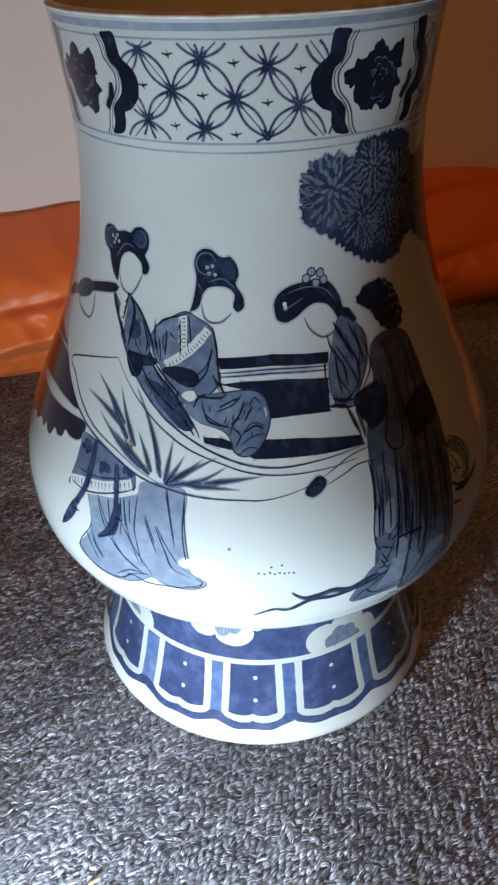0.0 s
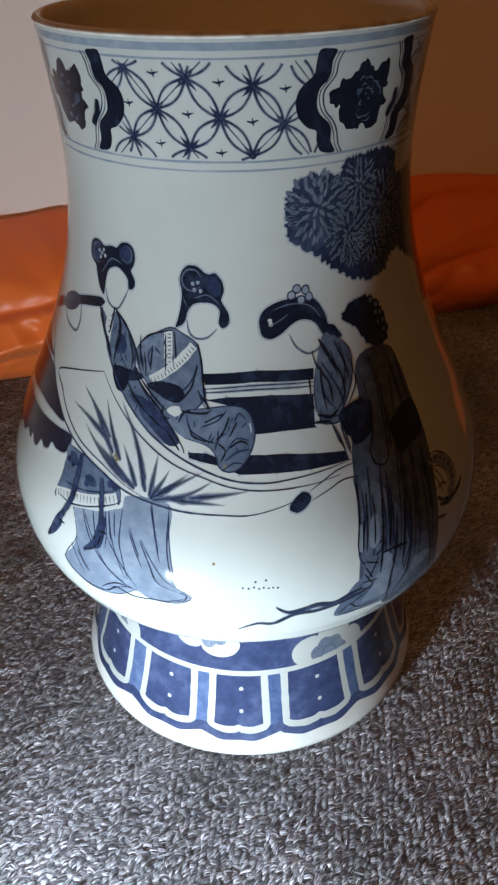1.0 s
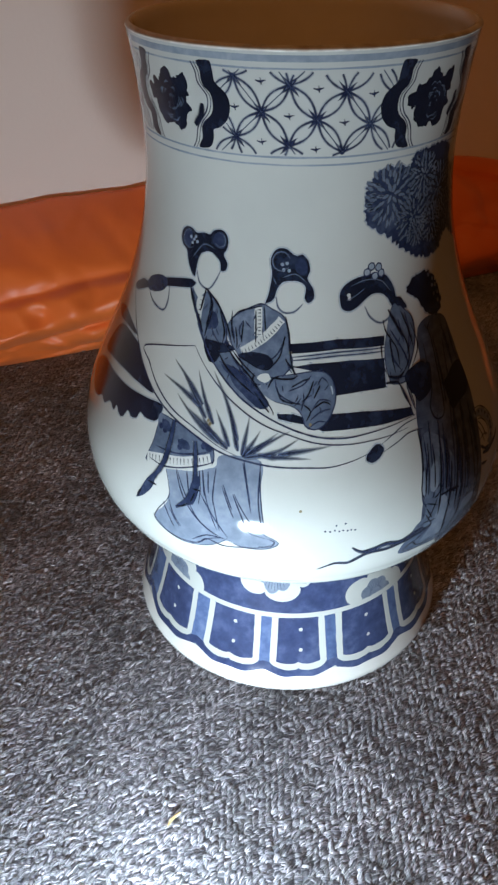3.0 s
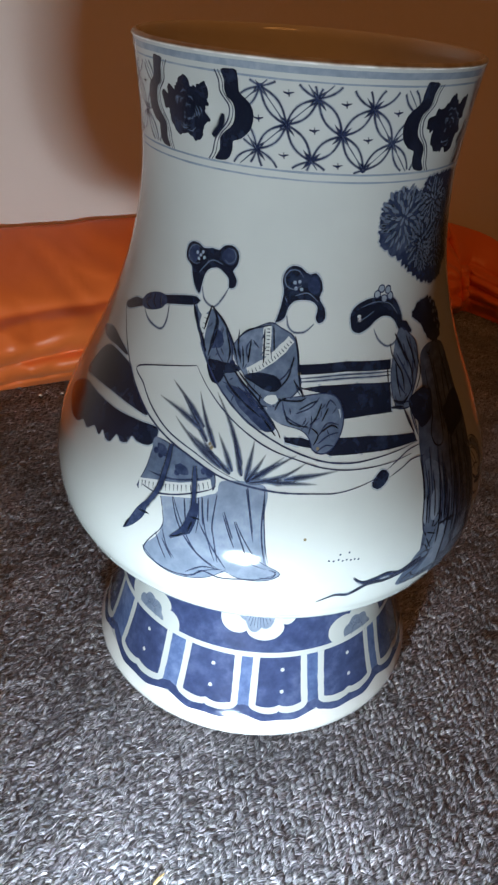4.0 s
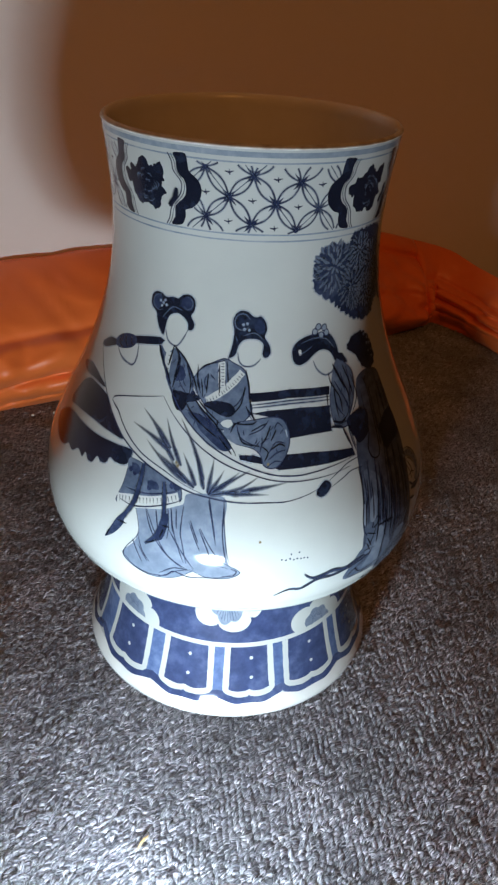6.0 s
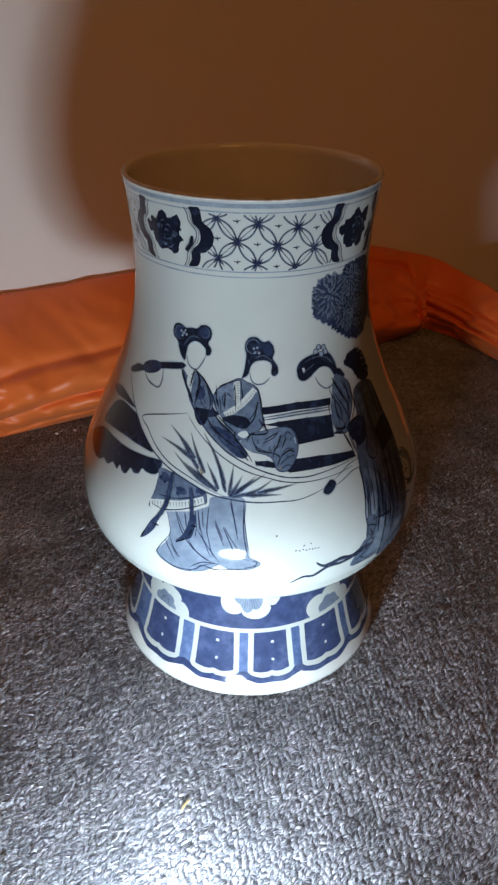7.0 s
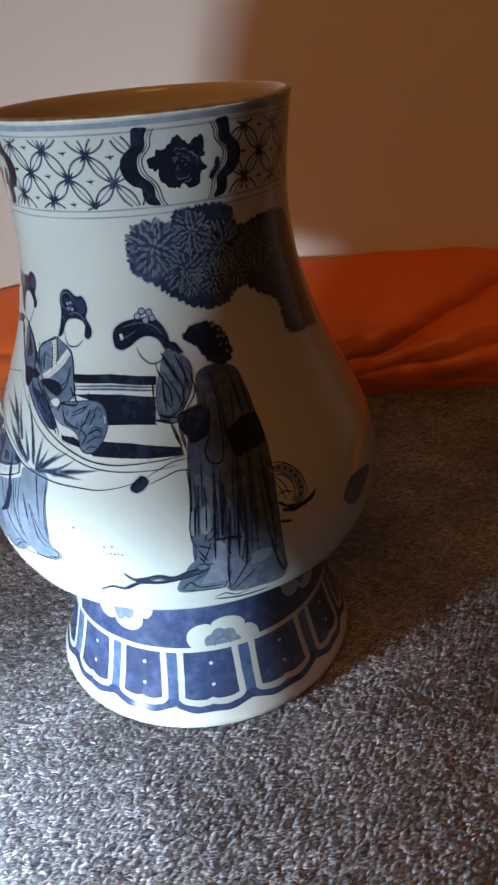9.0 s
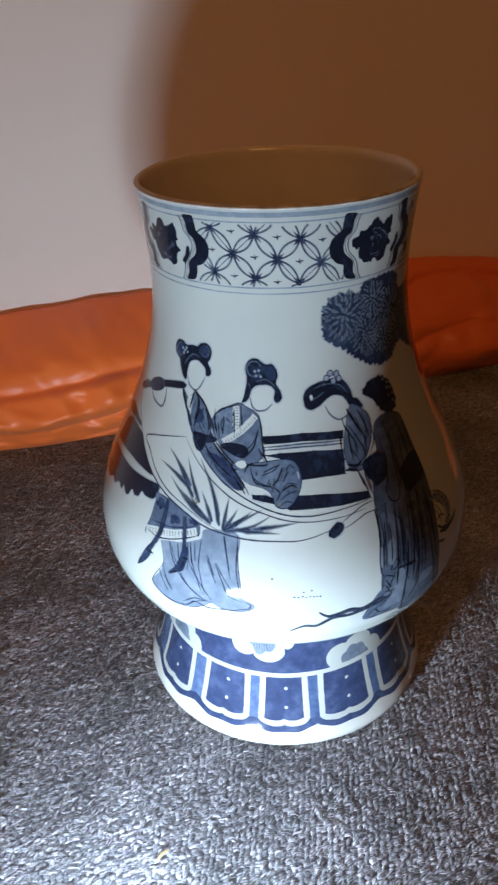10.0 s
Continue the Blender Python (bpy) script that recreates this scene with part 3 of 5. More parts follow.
BLOSSOM = [(25.1, 262.7), (26.1, 265), (28.2, 264.3), (29, 266.8), (31.5, 266.3), (33, 268.5), (35.9, 270.9), (38.4, 268.6), (39.6, 267.7), (44, 270.3), (45, 267), (45, 263.3), (43.9, 261.9), (45.7, 258.6), (43.5, 257.4), (43.2, 254.3), (40.5, 252), (37, 253.8), (34, 252.7), (30.5, 254.5), (28.7, 257.8), (28.8, 259.6), (26.7, 260.1)]
BLOSSOM_LEAF = [(50.4, 261.7), (49.5, 257.9), (46.8, 254.5)]


def turned(pts, middle, way):
    """Points drawn for the panel at -4 degrees, laid round another middle; way -1 mirrors them."""
    return [(middle + way * (a + 4.0), b) for a, b in pts]


def bracket(middle, way):
    """The dark curled border between a lattice panel and a flower panel."""
    bm = bmesh.new()
    wash_into(bm, turned(BRACKET, middle, way), 2)
    border = part("bracket", bm, INK, vase, "dark cobalt bracket border")
    lines = bmesh.new()
    stroke_into(lines, turned(BRACKET_LINE, middle, way), 0.5, 2, (0.8, 0.8))
    stroke_into(lines, turned([(a - 1.1, b) for a, b in BRACKET_LINE], middle, way), 0.3, 2, (0.8, 0.8))
    part("bracket_line", lines, LINE, border)


def cartouche_flower(middle, way):
    """A dark lobed blossom with a curling leaf."""
    bm = bmesh.new()
    wash_into(bm, lobed(turned(BLOSSOM, middle, way), 0.9, 4.2), 2, False)
    stroke_into(bm, turned(BLOSSOM_LEAF, middle, way), 2.8, 2, (0.5, 0.6))
    flower = part("blossom", bm, INK, vase, "dark cobalt lobed blossom")
    light = bmesh.new()
    rnd = random.Random(int(middle * 7) + way)
    for i in range(22):
        a, r = rnd.uniform(0, 6.28), rnd.uniform(1.0, 6.0)
        b, c = a + rnd.uniform(0.35, 0.7), (37.0, 260.5)
        arc = [(c[0] + q * math.cos(t) / 1.07, c[1] + q * math.sin(t)) for q, t in ((r, a), (r + 0.5, (a + b) / 2), (r, b))]
        stroke_into(light, turned(arc, middle, way), 0.5, 3, (0.4, 0.4), False)
    part("blossom_petal", light, MID, flower)


for k in range(4):
    middle = -4.0 + 90 * k
    lattice(middle - 2.5)
    bracket(middle, 1)
    bracket(middle - 6.0, -1)
    cartouche_flower(middle, 1)


# ---- lappets and blossoms of the foot ----
ring_paint("foot_band", 42.0, 69.5, FOOT_BLUE, 0, "cobalt band above the foot panels")
PANELS = [(-70.0, -47.7), (-39.2, -19.3), (-12.9, 5.4), (12.0, 34.6), (41.3, 64.5)] + [(71.6 + 26.4 * k, 91.2 + 26.4 * k) for k in range(8)]


def lappets():
    bm = bmesh.new()
    n = 480
    rows = [[] for _ in range(22)]
    for i in range(n):
        deg = i * 360 / n - 78
        c, half = min((((a + b) / 2, (b - a) / 2) for a, b in PANELS), key=lambda q: abs(deg - q[0]))
        d = (deg - c) / (half + 3.4)
        low = 10.0 + 2.4 * d * d - 0.8 * math.exp(-((abs(d) - 0.45) / 0.25) ** 2)
        for j in range(22):
            rows[j].append(bm.verts.new(on_vase(deg, (low + (39.6 - low) * j / 21) / 1000, 0)))
    for a, b in zip(rows, rows[1:]):
        for i in range(n):
            bm.faces.new((a[i], a[(i + 1) % n], b[(i + 1) % n], b[i]))
    hem = bmesh.new()
    strip = []
    for i in range(n):
        deg = i * 360 / n - 78
        c, half = min((((a + b) / 2, (b - a) / 2) for a, b in PANELS), key=lambda q: abs(deg - q[0]))
        d = (deg - c) / (half + 3.4)
        low = 10.0 + 2.4 * d * d - 0.8 * math.exp(-((abs(d) - 0.45) / 0.25) ** 2)
        strip.append([hem.verts.new(on_vase(deg, (low + q) / 1000, 1)) for q in (-0.2, 1.2, 2.6, 4.0)])
    for i in range(n):
        for a, b in ((0, 1), (1, 2), (2, 3)):
            hem.faces.new((strip[i][a], strip[(i + 1) % n][a], strip[(i + 1) % n][b], strip[i][b]))
    part("scallop_edge", hem, FOOT_BLUE, vase)
    part("foot_panel_ground", bm, FOOT_MID, vase, "cobalt ground of the foot panels with scalloped lower edge")
    for a, b in PANELS:
        c, w = (a + b) / 2, (b - a) / 2
        white = bmesh.new()
        for s in (-1, 1):
            stroke_into(white, [(c + s * w * (0.98 + 0.03 * k / 5), 39.6 - 4.7 * k) for k in range(6)], 2.5, 6, (1, 1))
        foot = [(c - w * 1.04, 17.0), (c - w * 0.92, 15.2), (c - w * 0.5, 13.9), (c - w * 0.12, 14.2), (c, 14.9), (c + w * 0.12, 14.2), (c + w * 0.5, 13.9), (c + w * 0.92, 15.2), (c + w * 1.04, 17.0)]
        stroke_into(white, foot, 2.3, 7, (1, 1))
        fill = bmesh.new()
        wash_into(fill, [(c - w, 39.6), (c - w * 1.02, 16.5)] + foot[1:-1] + [(c + w * 1.02, 16.5), (c + w, 39.6)], 2, False)
        panel = part("foot_panel", fill, FOOT_BLUE, vase)
        part("panel_outline", white, GLAZE, panel)
        for z in (33.4, 22.6):
            dot = bmesh.new()
            blot_into(dot, c + 0.9, z, 0.95, 6, 8)
            part("panel_dot", dot, GLAZE, panel)


lappets()


def foot_blossom(deg, hanging):
    """A white scalloped half blossom with a pale blue heart, on the cobalt band."""
    bm = bmesh.new()
    way, base, deep = (-1, 69.0, 21.0) if hanging else (1, 41.6, 14.0)
    pts = [(deg - 15.5, base)]
    for i in range(61):
        a = math.pi * i / 60
        r = 0.79 + 0.21 * abs(math.sin(2.5 * a)) ** 0.6
        pts.append((deg - 15.8 * math.cos(a) * r, base + way * deep * math.sin(a) ** (0.55 if hanging else 0.8) * r + way * 0.3))
    pts.append((deg + 15.5, base))
    wash_into(bm, pts, 1, False)
    flower = part("foot_blossom", bm, GLAZE, vase, "white scalloped blossom left in the cobalt band")
    heart = bmesh.new()
    wash_into(heart, [(deg - (8.5 if hanging else 7.8) * math.cos(a) * (0.86 + 0.14 * abs(math.sin(3.5 * a))), base + way * (0.6 + deep * (0.80 if hanging else 0.60) * math.sin(a) * (0.86 + 0.14 * abs(math.sin(3.5 * a))))) for a in [math.pi * i / 42 for i in range(43)]], 2, False)
    part("blossom_heart", heart, WASH, flower)
    ticks = bmesh.new()
    for i in range(17):
        a = math.pi * (i + 0.5) / 17
        stroke_into(ticks, [(deg - 3.0 * math.cos(a), base + way * deep * 0.26 * math.sin(a)), (deg - (7.4 if hanging else 7.2) * math.cos(a), base + way * deep * (0.72 if hanging else 0.55) * math.sin(a))], 0.5, 3, (0.6, 0.3), False)
    part("blossom_tick", ticks, FOOT_BLUE, flower)


for k in range(8):
    foot_blossom(-60.0 + 45 * k + (1.5 if k == 1 else 0), k % 2 == 1)
ring_paint("foot_ring", 39.6, 41.7, GLAZE, 3, "white ring between the cobalt bands")

painted("joint_line", LINE, strokes=[(0.3, [(-21.4, 86.6), (-17.5, 85.9), (-12.7, 86.2)]), (0.3, [(-11, 86.8), (-8, 87.2), (-4, 86.9)])], level=1)

# ---- garden scene on the belly ----
# bench and screen bars
painted("bench_bar", INK, [[(-9.9, 184.9), (4.3, 186), (19.2, 184.7), (18.8, 181.4), (4.1, 182.6), (-9.5, 181.6)]], curved=False)
painted("bench_bar", INK, [[(-8.8, 177.2), (-3.5, 178.3), (7.5, 178.5), (18.4, 177.2), (17.9, 167.2), (10.3, 167.6), (2.4, 167.2), (1.7, 171.9), (-0.7, 175.3)]], curved=False)
painted("bench_bar", INK, [[(-12.5, 161.5), (-8.2, 161.7), (-5.2, 160.5), (1.7, 161.4), (10, 161), (24.3, 158.5), (24.7, 155.6), (15.3, 155.4), (7.5, 155.7), (-0.6, 155.8), (-4.8, 158.1), (-9.1, 159.1), (-12.1, 159.9)]], curved=False)
painted("bench_line", LINE, strokes=[(0.45, [(-9.5, 180.4), (4.1, 181.6), (18.9, 180.7)]), (0.45, [(-9.5, 179.3), (4, 180.4), (18.8, 179.5)])])
# fence
painted("fence_panel", INK, [[(-86.1, 173.1), (-78, 176.4), (-67.4, 174.2), (-64.9, 172.4), (-71.8, 172.4), (-80.6, 171.6)]])
painted("fence_panel", INK, [[(-79.5, 167.3), (-73.6, 171.3), (-62.5, 170.4), (-57.8, 165.4), (-52.3, 160.9), (-49.6, 157.9), (-55.7, 158.2), (-65.2, 158.6), (-75.5, 157.4), (-81.9, 156.1), (-82.6, 159.5)]])
painted("fence_panel", INK, [[(-88.5, 144.2), (-85, 150), (-78.3, 153.9), (-68.4, 154.4), (-59.9, 154.5), (-51, 155.3), (-45.2, 155.5), (-45.1, 151.3), (-46.6, 148.9), (-50.2, 148.4), (-52.1, 149.3), (-53.1, 146.3), (-55.4, 145.5), (-57.1, 146.9), (-58.6, 143.2), (-60.6, 143.2), (-62.6, 145.2), (-63.4, 142.6), (-66.4, 144.1), (-69.2, 141.3), (-72.4, 142.2), (-75.3, 139.6), (-81.1, 139.4)]])
def hatched(pts, width, level, gap=1.5):
    """A white band with fine ticks across it."""
    bm, ticks = bmesh.new(), bmesh.new()
    stroke_into(bm, pts, width, level, (0.95, 0.95))
    line = smooth_line(pts, False, 0.25)
    run = 0.0
    for p, q in zip(line, line[1:]):
        k = float(radius(p.y / 1000)) * 1000 * math.pi / 180
        d = Vector(((q.x - p.x) * k, q.y - p.y))
        run += d.length
        if run > gap:
            run = 0.0
            d.normalize()
            w = width * 0.42
            stroke_into(ticks, [(p.x - d.y * w / k, p.y + d.x * w), (p.x + d.y * w * 0.3 / k, p.y - d.x * w * 0.3)], 0.32, level + 1, (1, 0.5), False)
    band = part("white_band", bm, GLAZE, vase)
    part("band_tick", ticks, LINE, band)


def spotted(name, pts, size, level, mat):
    bm = bmesh.new()
    for a, b in pts:
        blot_into(bm, a, b, size, level, 8)
    part(name, bm, mat, vase)


# plain garment shapes
painted("robe_shape", WASH, [[(-40.1, 135.6), (-36.8, 135.7), (-30.8, 138.8), (-26.8, 140.7), (-25.6, 145.2), (-15.9, 145.3), (-15.4, 134.6), (-14.6, 123.4), (-13.8, 116.7), (-12.2, 115.3), (-10.8, 112.8), (-12.7, 110.1), (-16.1, 108.8), (-20.2, 109.3), (-22.6, 111), (-25.8, 107.6), (-29.7, 104.7), (-34.9, 103.4), (-39.6, 105.8), (-42.5, 109.4), (-42.2, 112.9), (-39.4, 118.6), (-38, 124.1), (-38.6, 130.4)]], label="pale cobalt wash shape")
painted("robe_fold", LINE, strokes=[(0.42, p) for p in ([(-40.1, 135.6), (-38.5, 129.1), (-38.2, 123.2), (-41.5, 115), (-42.5, 109.8), (-39.6, 105.8), (-34.9, 103.4), (-29.7, 104.7), (-25.8, 107.6), (-22.6, 112.3)], [(-22.8, 111.3), (-19.8, 109.1), (-15.8, 108.9), (-12.7, 110.1), (-10.8, 113.1), (-13.1, 115.8)], [(-36.9, 136.6), (-33.3, 126.4), (-29.3, 117), (-23.2, 110.8)], [(-38, 122.8), (-36.6, 116.3), (-34.7, 111.4)], [(-30.1, 139.8), (-28.5, 129.5), (-26.6, 120.9), (-25.3, 115.2)], [(-24.6, 134.5), (-23, 128.5), (-21.3, 122.4)], [(-21.5, 132.3), (-19.7, 127.1), (-16.3, 119.1), (-13.1, 115.8)], [(-20.1, 143.9), (-18.6, 135.3), (-17.3, 125.5)], [(-15.9, 145.3), (-15.4, 134.6), (-14.5, 123.4), (-13.6, 117)], [(-32.1, 104.1), (-29.7, 106.8), (-26.8, 110.2), (-23.5, 112)], [(-30.8, 138.8), (-29.9, 131.5), (-30, 125.1)])], level=2)
painted("robe_shape", MID, [[(-44.8, 152.8), (-37.3, 151.5), (-29.9, 147.6), (-27.8, 146.1), (-27.9, 141), (-33.3, 137.9), (-39, 135.6), (-45.8, 133.8), (-46.2, 136.2), (-45.3, 142.1), (-45.1, 148.2)]], level=2)
painted("robe_outline", LINE, strokes=[(0.4, [(-44.8, 152.8), (-37.3, 151.5), (-29.9, 147.6), (-27.8, 146.1), (-27.9, 141), (-33.3, 137.9), (-39, 135.6), (-45.8, 133.8), (-46.2, 136.2), (-45.3, 142.1), (-45.1, 148.2)])], level=3)
spotted("robe_spot", [(-36.6, 146.1), (-35.5, 145.4), (-37, 144), (-43.9, 148.5), (-42.4, 147.8), (-30.6, 146.9), (-29.3, 146.4)], 1.2, 3, LINE)
hatched([(-46, 135.1), (-38.7, 137.4), (-32.8, 139.6), (-28.1, 142.5)], 4.2, 4)
painted("robe_shape", MID, [[(-45, 200.8), (-40.7, 196), (-37.4, 198.8), (-33.2, 195.3), (-30.1, 190.4), (-28.2, 182.2), (-23.8, 176.1), (-19, 172), (-15.6, 165.9), (-16.7, 163), (-21.5, 164.2), (-26.9, 169.6), (-32.2, 175.8), (-36.5, 181.5), (-40.6, 189.1)]])
painted("robe_fold", LINE, strokes=[(0.55, p) for p in ([(-37.6, 198.7), (-32.9, 195), (-29.7, 188.8), (-27.9, 181.4), (-21.7, 172.6), (-17.5, 168.4), (-14.7, 163.9)], [(-45, 200.8), (-42.2, 194.1), (-38.6, 186.2), (-36.1, 181.6)], [(-33.4, 194), (-34.1, 186.7), (-31.1, 182.3)], [(-26, 175.8), (-22, 171.7), (-18.7, 165.6)], [(-30.4, 176.3), (-23.9, 174.3), (-18.9, 170.3)])], level=3)
hatched([(-39.4, 196.7), (-39.7, 192.1), (-39.8, 187.2)], 2.4, 2)
spotted("robe_spot", [(-34.7, 189.5), (-33, 189.1), (-35.2, 187.2), (-28.6, 182.8), (-29.5, 180.8), (-26.1, 173.4), (-24.3, 172.5), (-21.8, 169.2), (-19.2, 167.5), (-20.7, 170.3)], 1.1, 2, LINE)
painted("sash_shape", INK, [[(-36, 180.8), (-33.3, 182.8), (-30.3, 181.3), (-31, 176.2), (-33.4, 175.4)]], level=4)
painted("robe_collar", INK, strokes=[(1.5, [(-44.4, 199), (-42, 193.8), (-39.3, 188.8), (-37.1, 184.5)]), (1.1, [(-36.6, 198.9), (-35.4, 195), (-35.9, 188.5), (-36.2, 183.4)])], level=4)
painted("sash_ribbon", DEEP, strokes=[(3.0, [(-40.2, 152.5), (-40.1, 144.9), (-40.9, 135.7), (-44, 126.9), (-47.9, 117.2)]), (2.9, [(-33, 147.8), (-32, 140.2), (-31.5, 132.6), (-33.1, 125.4), (-36, 120.3)])], level=6, taper=(0.6, 0.45))
painted("dark_shape", INK, [[(-50.6, 214.5), (-50.3, 217.5), (-48.2, 219.2), (-45.6, 218.9), (-43.9, 217.9), (-40.6, 218.7), (-38.3, 218.5), (-36.8, 220.2), (-34.2, 220.9), (-32, 219.7), (-31.2, 217), (-31.7, 214.4), (-32.7, 212.6), (-31.1, 209.7), (-31.6, 207.3), (-33.4, 206.9), (-33.8, 209.6), (-35.9, 211.7), (-38.3, 212.6), (-41.2, 211.3), (-42.4, 208.7), (-42.8, 205.3), (-43.2, 202.6), (-45.3, 204.6), (-46.9, 208.2), (-47.8, 211), (-49.7, 212.4)]])
painted("dark_knot", DEEP, [[(-37, 215.9), (-36.4, 218.9), (-34.1, 220.2), (-32.2, 218.5), (-32.2, 215.5), (-34.2, 214.2)], [(-50, 214.7), (-48.7, 218.1), (-46.1, 218.1), (-45.3, 215.2), (-46.8, 212.2), (-49.2, 212.8)]], level=2)
spotted("white_petal", [(-46.2, 215.9), (-44.1, 216.5), (-45.4, 214), (-43.4, 214.8), (-44.8, 215.3)], 0.6, 3, RING)
painted("oval_line", LINE, strokes=[(0.35, [(-42.5, 205.3), (-40.9, 201.1), (-37.4, 199.6), (-35, 202.9), (-33.4, 206.9)])])
painted("robe_shape", MID, [[(-29.3, 188.5), (-27, 192.5), (-22, 196.4), (-18.6, 197.8), (-15.8, 196.5), (-11.9, 194), (-10.3, 188.6), (-9.9, 183.3), (-8.9, 178.3), (-12.1, 173.4), (-17.4, 170.6), (-21.7, 173.1), (-24.5, 179.3), (-27.9, 183.7)]])
painted("robe_outline", LINE, strokes=[(0.45, [(-29.3, 188.5), (-27, 192.5), (-22, 196.4), (-18.6, 197.8), (-15.8, 196.5), (-11.9, 194), (-10.3, 188.6), (-9.9, 183.3), (-8.9, 178.3), (-12.1, 173.4), (-17.4, 170.6), (-21.7, 173.1), (-24.5, 179.3), (-27.9, 183.7)]), (0.5, [(-23.9, 184.1), (-25.2, 188.1), (-24.2, 191.4)]), (0.45, [(-26.4, 184.7), (-27.5, 189)]), (0.5, [(-11, 187.2), (-13.1, 181.6), (-16, 178.3)]), (0.45, [(-10.8, 180.2), (-9.7, 176.6), (-8.8, 175)])], level=2)
hatched([(-19.8, 196.6), (-19.5, 191.7), (-19.2, 186.7)], 2.2, 2, 1.1)
hatched([(-12.4, 193.1), (-16.1, 188), (-20, 184), (-23.9, 181)], 2.4, 3, 1.1)
painted("sash_shape", INK, [[(-24.8, 179.4), (-21.7, 181.1), (-18.5, 181.2), (-15.7, 180.5), (-14.2, 178.1), (-15.4, 175.8), (-18.1, 175.7), (-21.3, 177.3)]], level=5)
painted("robe_shape", MID, [[(-17.4, 171.6), (-13.6, 173.6), (-8.2, 174.9), (-1.5, 175.8), (1.8, 173.7), (3.1, 167.9), (2.1, 162.5), (-0.5, 157.7), (-3.1, 156.5), (-5.2, 157.8), (-6, 161.1), (-8.2, 163.9), (-13.5, 165.5), (-16.6, 168)]], level=2)
painted("robe_fold", LINE, strokes=[(0.5, p) for p in ([(-13.6, 173.8), (-8.2, 174.9), (-1.5, 175.8), (1.8, 173.7), (3.1, 167.9), (2.1, 162.5), (-0.5, 157.7), (-3.1, 156.5), (-5.2, 157.8), (-6, 161.1), (-8.2, 163.9), (-13.5, 165.5)], [(-9.8, 169.1), (-5.8, 171.3), (-3.5, 174.6)], [(-6.3, 162.7), (-5.3, 166.3), (-3.5, 167.8)], [(-3.7, 162.1), (-1.3, 166.2), (1.7, 165.5)], [(-3.9, 159.7), (-1.1, 162.3), (1.6, 163.1)], [(-4.3, 157.1), (-1.8, 159.2), (0.5, 158.7)], [(-13.5, 172.8), (-12.4, 168.3), (-9, 165.7), (-6.1, 164.6)], [(-1.8, 171), (-0.5, 173.6), (1.1, 171.6)])], level=3)
painted("white_shape", GLAZE, [[(-18.6, 172.7), (-17.6, 174.2), (-15.4, 174.6), (-14.7, 173), (-16.3, 171.4)]], level=4)
painted("robe_shape", DEEP, [[(-26.9, 174.7), (-22.5, 173.2), (-17.6, 168.9), (-14.7, 164.4), (-17.1, 162.6), (-21.5, 166.3), (-25.3, 170)]], level=2)
painted("dark_shape", INK, [[(-16.7, 212.2), (-16, 215.3), (-14.1, 217), (-11.5, 216.8), (-9.6, 215.1), (-8.3, 214.6), (-6.6, 215.1), (-4.6, 212.7), (-4.1, 209.3), (-4.9, 207), (-3, 203.3), (-2.8, 200.1), (-4.5, 198.6), (-5.7, 200.2), (-5.3, 203.6), (-7, 205.7), (-10, 206.1), (-12.7, 205.4), (-14.2, 203.3), (-15, 200.1), (-16.3, 198.6), (-17.7, 197.9), (-17, 200.9), (-16.4, 204.5), (-16.1, 208.4)]])
painted("dark_knot", DEEP, [[(-8.8, 212.1), (-7.2, 213.9), (-5.2, 212.1), (-5, 209.1), (-6.6, 208), (-8.4, 209.3)]], level=2)
spotted("white_petal", [(-12.9, 211.6), (-11.4, 212), (-12.4, 209.7), (-10.7, 209.5)], 0.65, 3, RING)
painted("oval_line", LINE, strokes=[(0.35, [(-14.4, 200.6), (-13.8, 197.2), (-11.8, 195.3), (-8.7, 195.7), (-6.1, 198.4)])])
painted("robe_shape", MID, [[(21.4, 190.6), (23.8, 194.7), (27.6, 191.7), (30.3, 187.5), (30, 180.5), (27.6, 174.3), (25.4, 170.5), (24.1, 167.4), (19.8, 167.9), (19.1, 170.5), (18.5, 174.2), (18.8, 180), (20.1, 185.7)]], level=2)
painted("robe_fold", LINE, strokes=[(0.7, p) for p in ([(21.4, 186.3), (25.4, 176.7), (26, 171.3)], [(27.5, 190.8), (28.1, 182.8), (26.1, 176.2)], [(24.6, 189), (25.7, 180.7)], [(20.7, 183), (21.3, 176.1), (23.3, 171.8)], [(18.9, 170.5), (21.5, 169.5), (24.5, 169.2)], [(24.2, 166.4), (24.8, 161.4), (25.5, 157.1)], [(22.3, 166.9), (23.6, 161.8), (24.2, 157.9)])] + [(0.5, [(21.4, 190.6), (23.8, 194.7), (27.6, 191.7), (30.3, 187.5), (30, 180.5), (27.6, 174.3), (25.4, 170.5), (24.1, 167.4), (19.8, 167.9), (19.1, 170.5), (18.5, 174.2), (18.8, 180), (20.1, 185.7)])], level=4)
painted("sash_shape", INK, [[(23.8, 196.4), (26.4, 196.5), (27.6, 193.8), (25.3, 193.3)]], level=4)
painted("dark_shape", INK, [[(5.5, 198), (5.4, 201.3), (7.1, 204), (10.2, 205.7), (13.4, 206.4), (16.1, 206.6), (19.8, 206.3), (22.4, 204.1), (24.3, 200.1), (25, 196.5), (28, 194), (28.5, 192), (25.4, 192.9), (22.8, 194.5), (21.7, 196.9), (19.8, 199), (16.7, 199.7), (13.9, 198.4), (11.4, 196.3), (8.3, 194.9), (6.1, 195.9)]])
spotted("petal_edge", [(14.7, 207.3), (16.3, 209.1), (18.9, 208.4), (19.8, 206.3), (17.4, 205.6)], 1.55, 2, LINE)
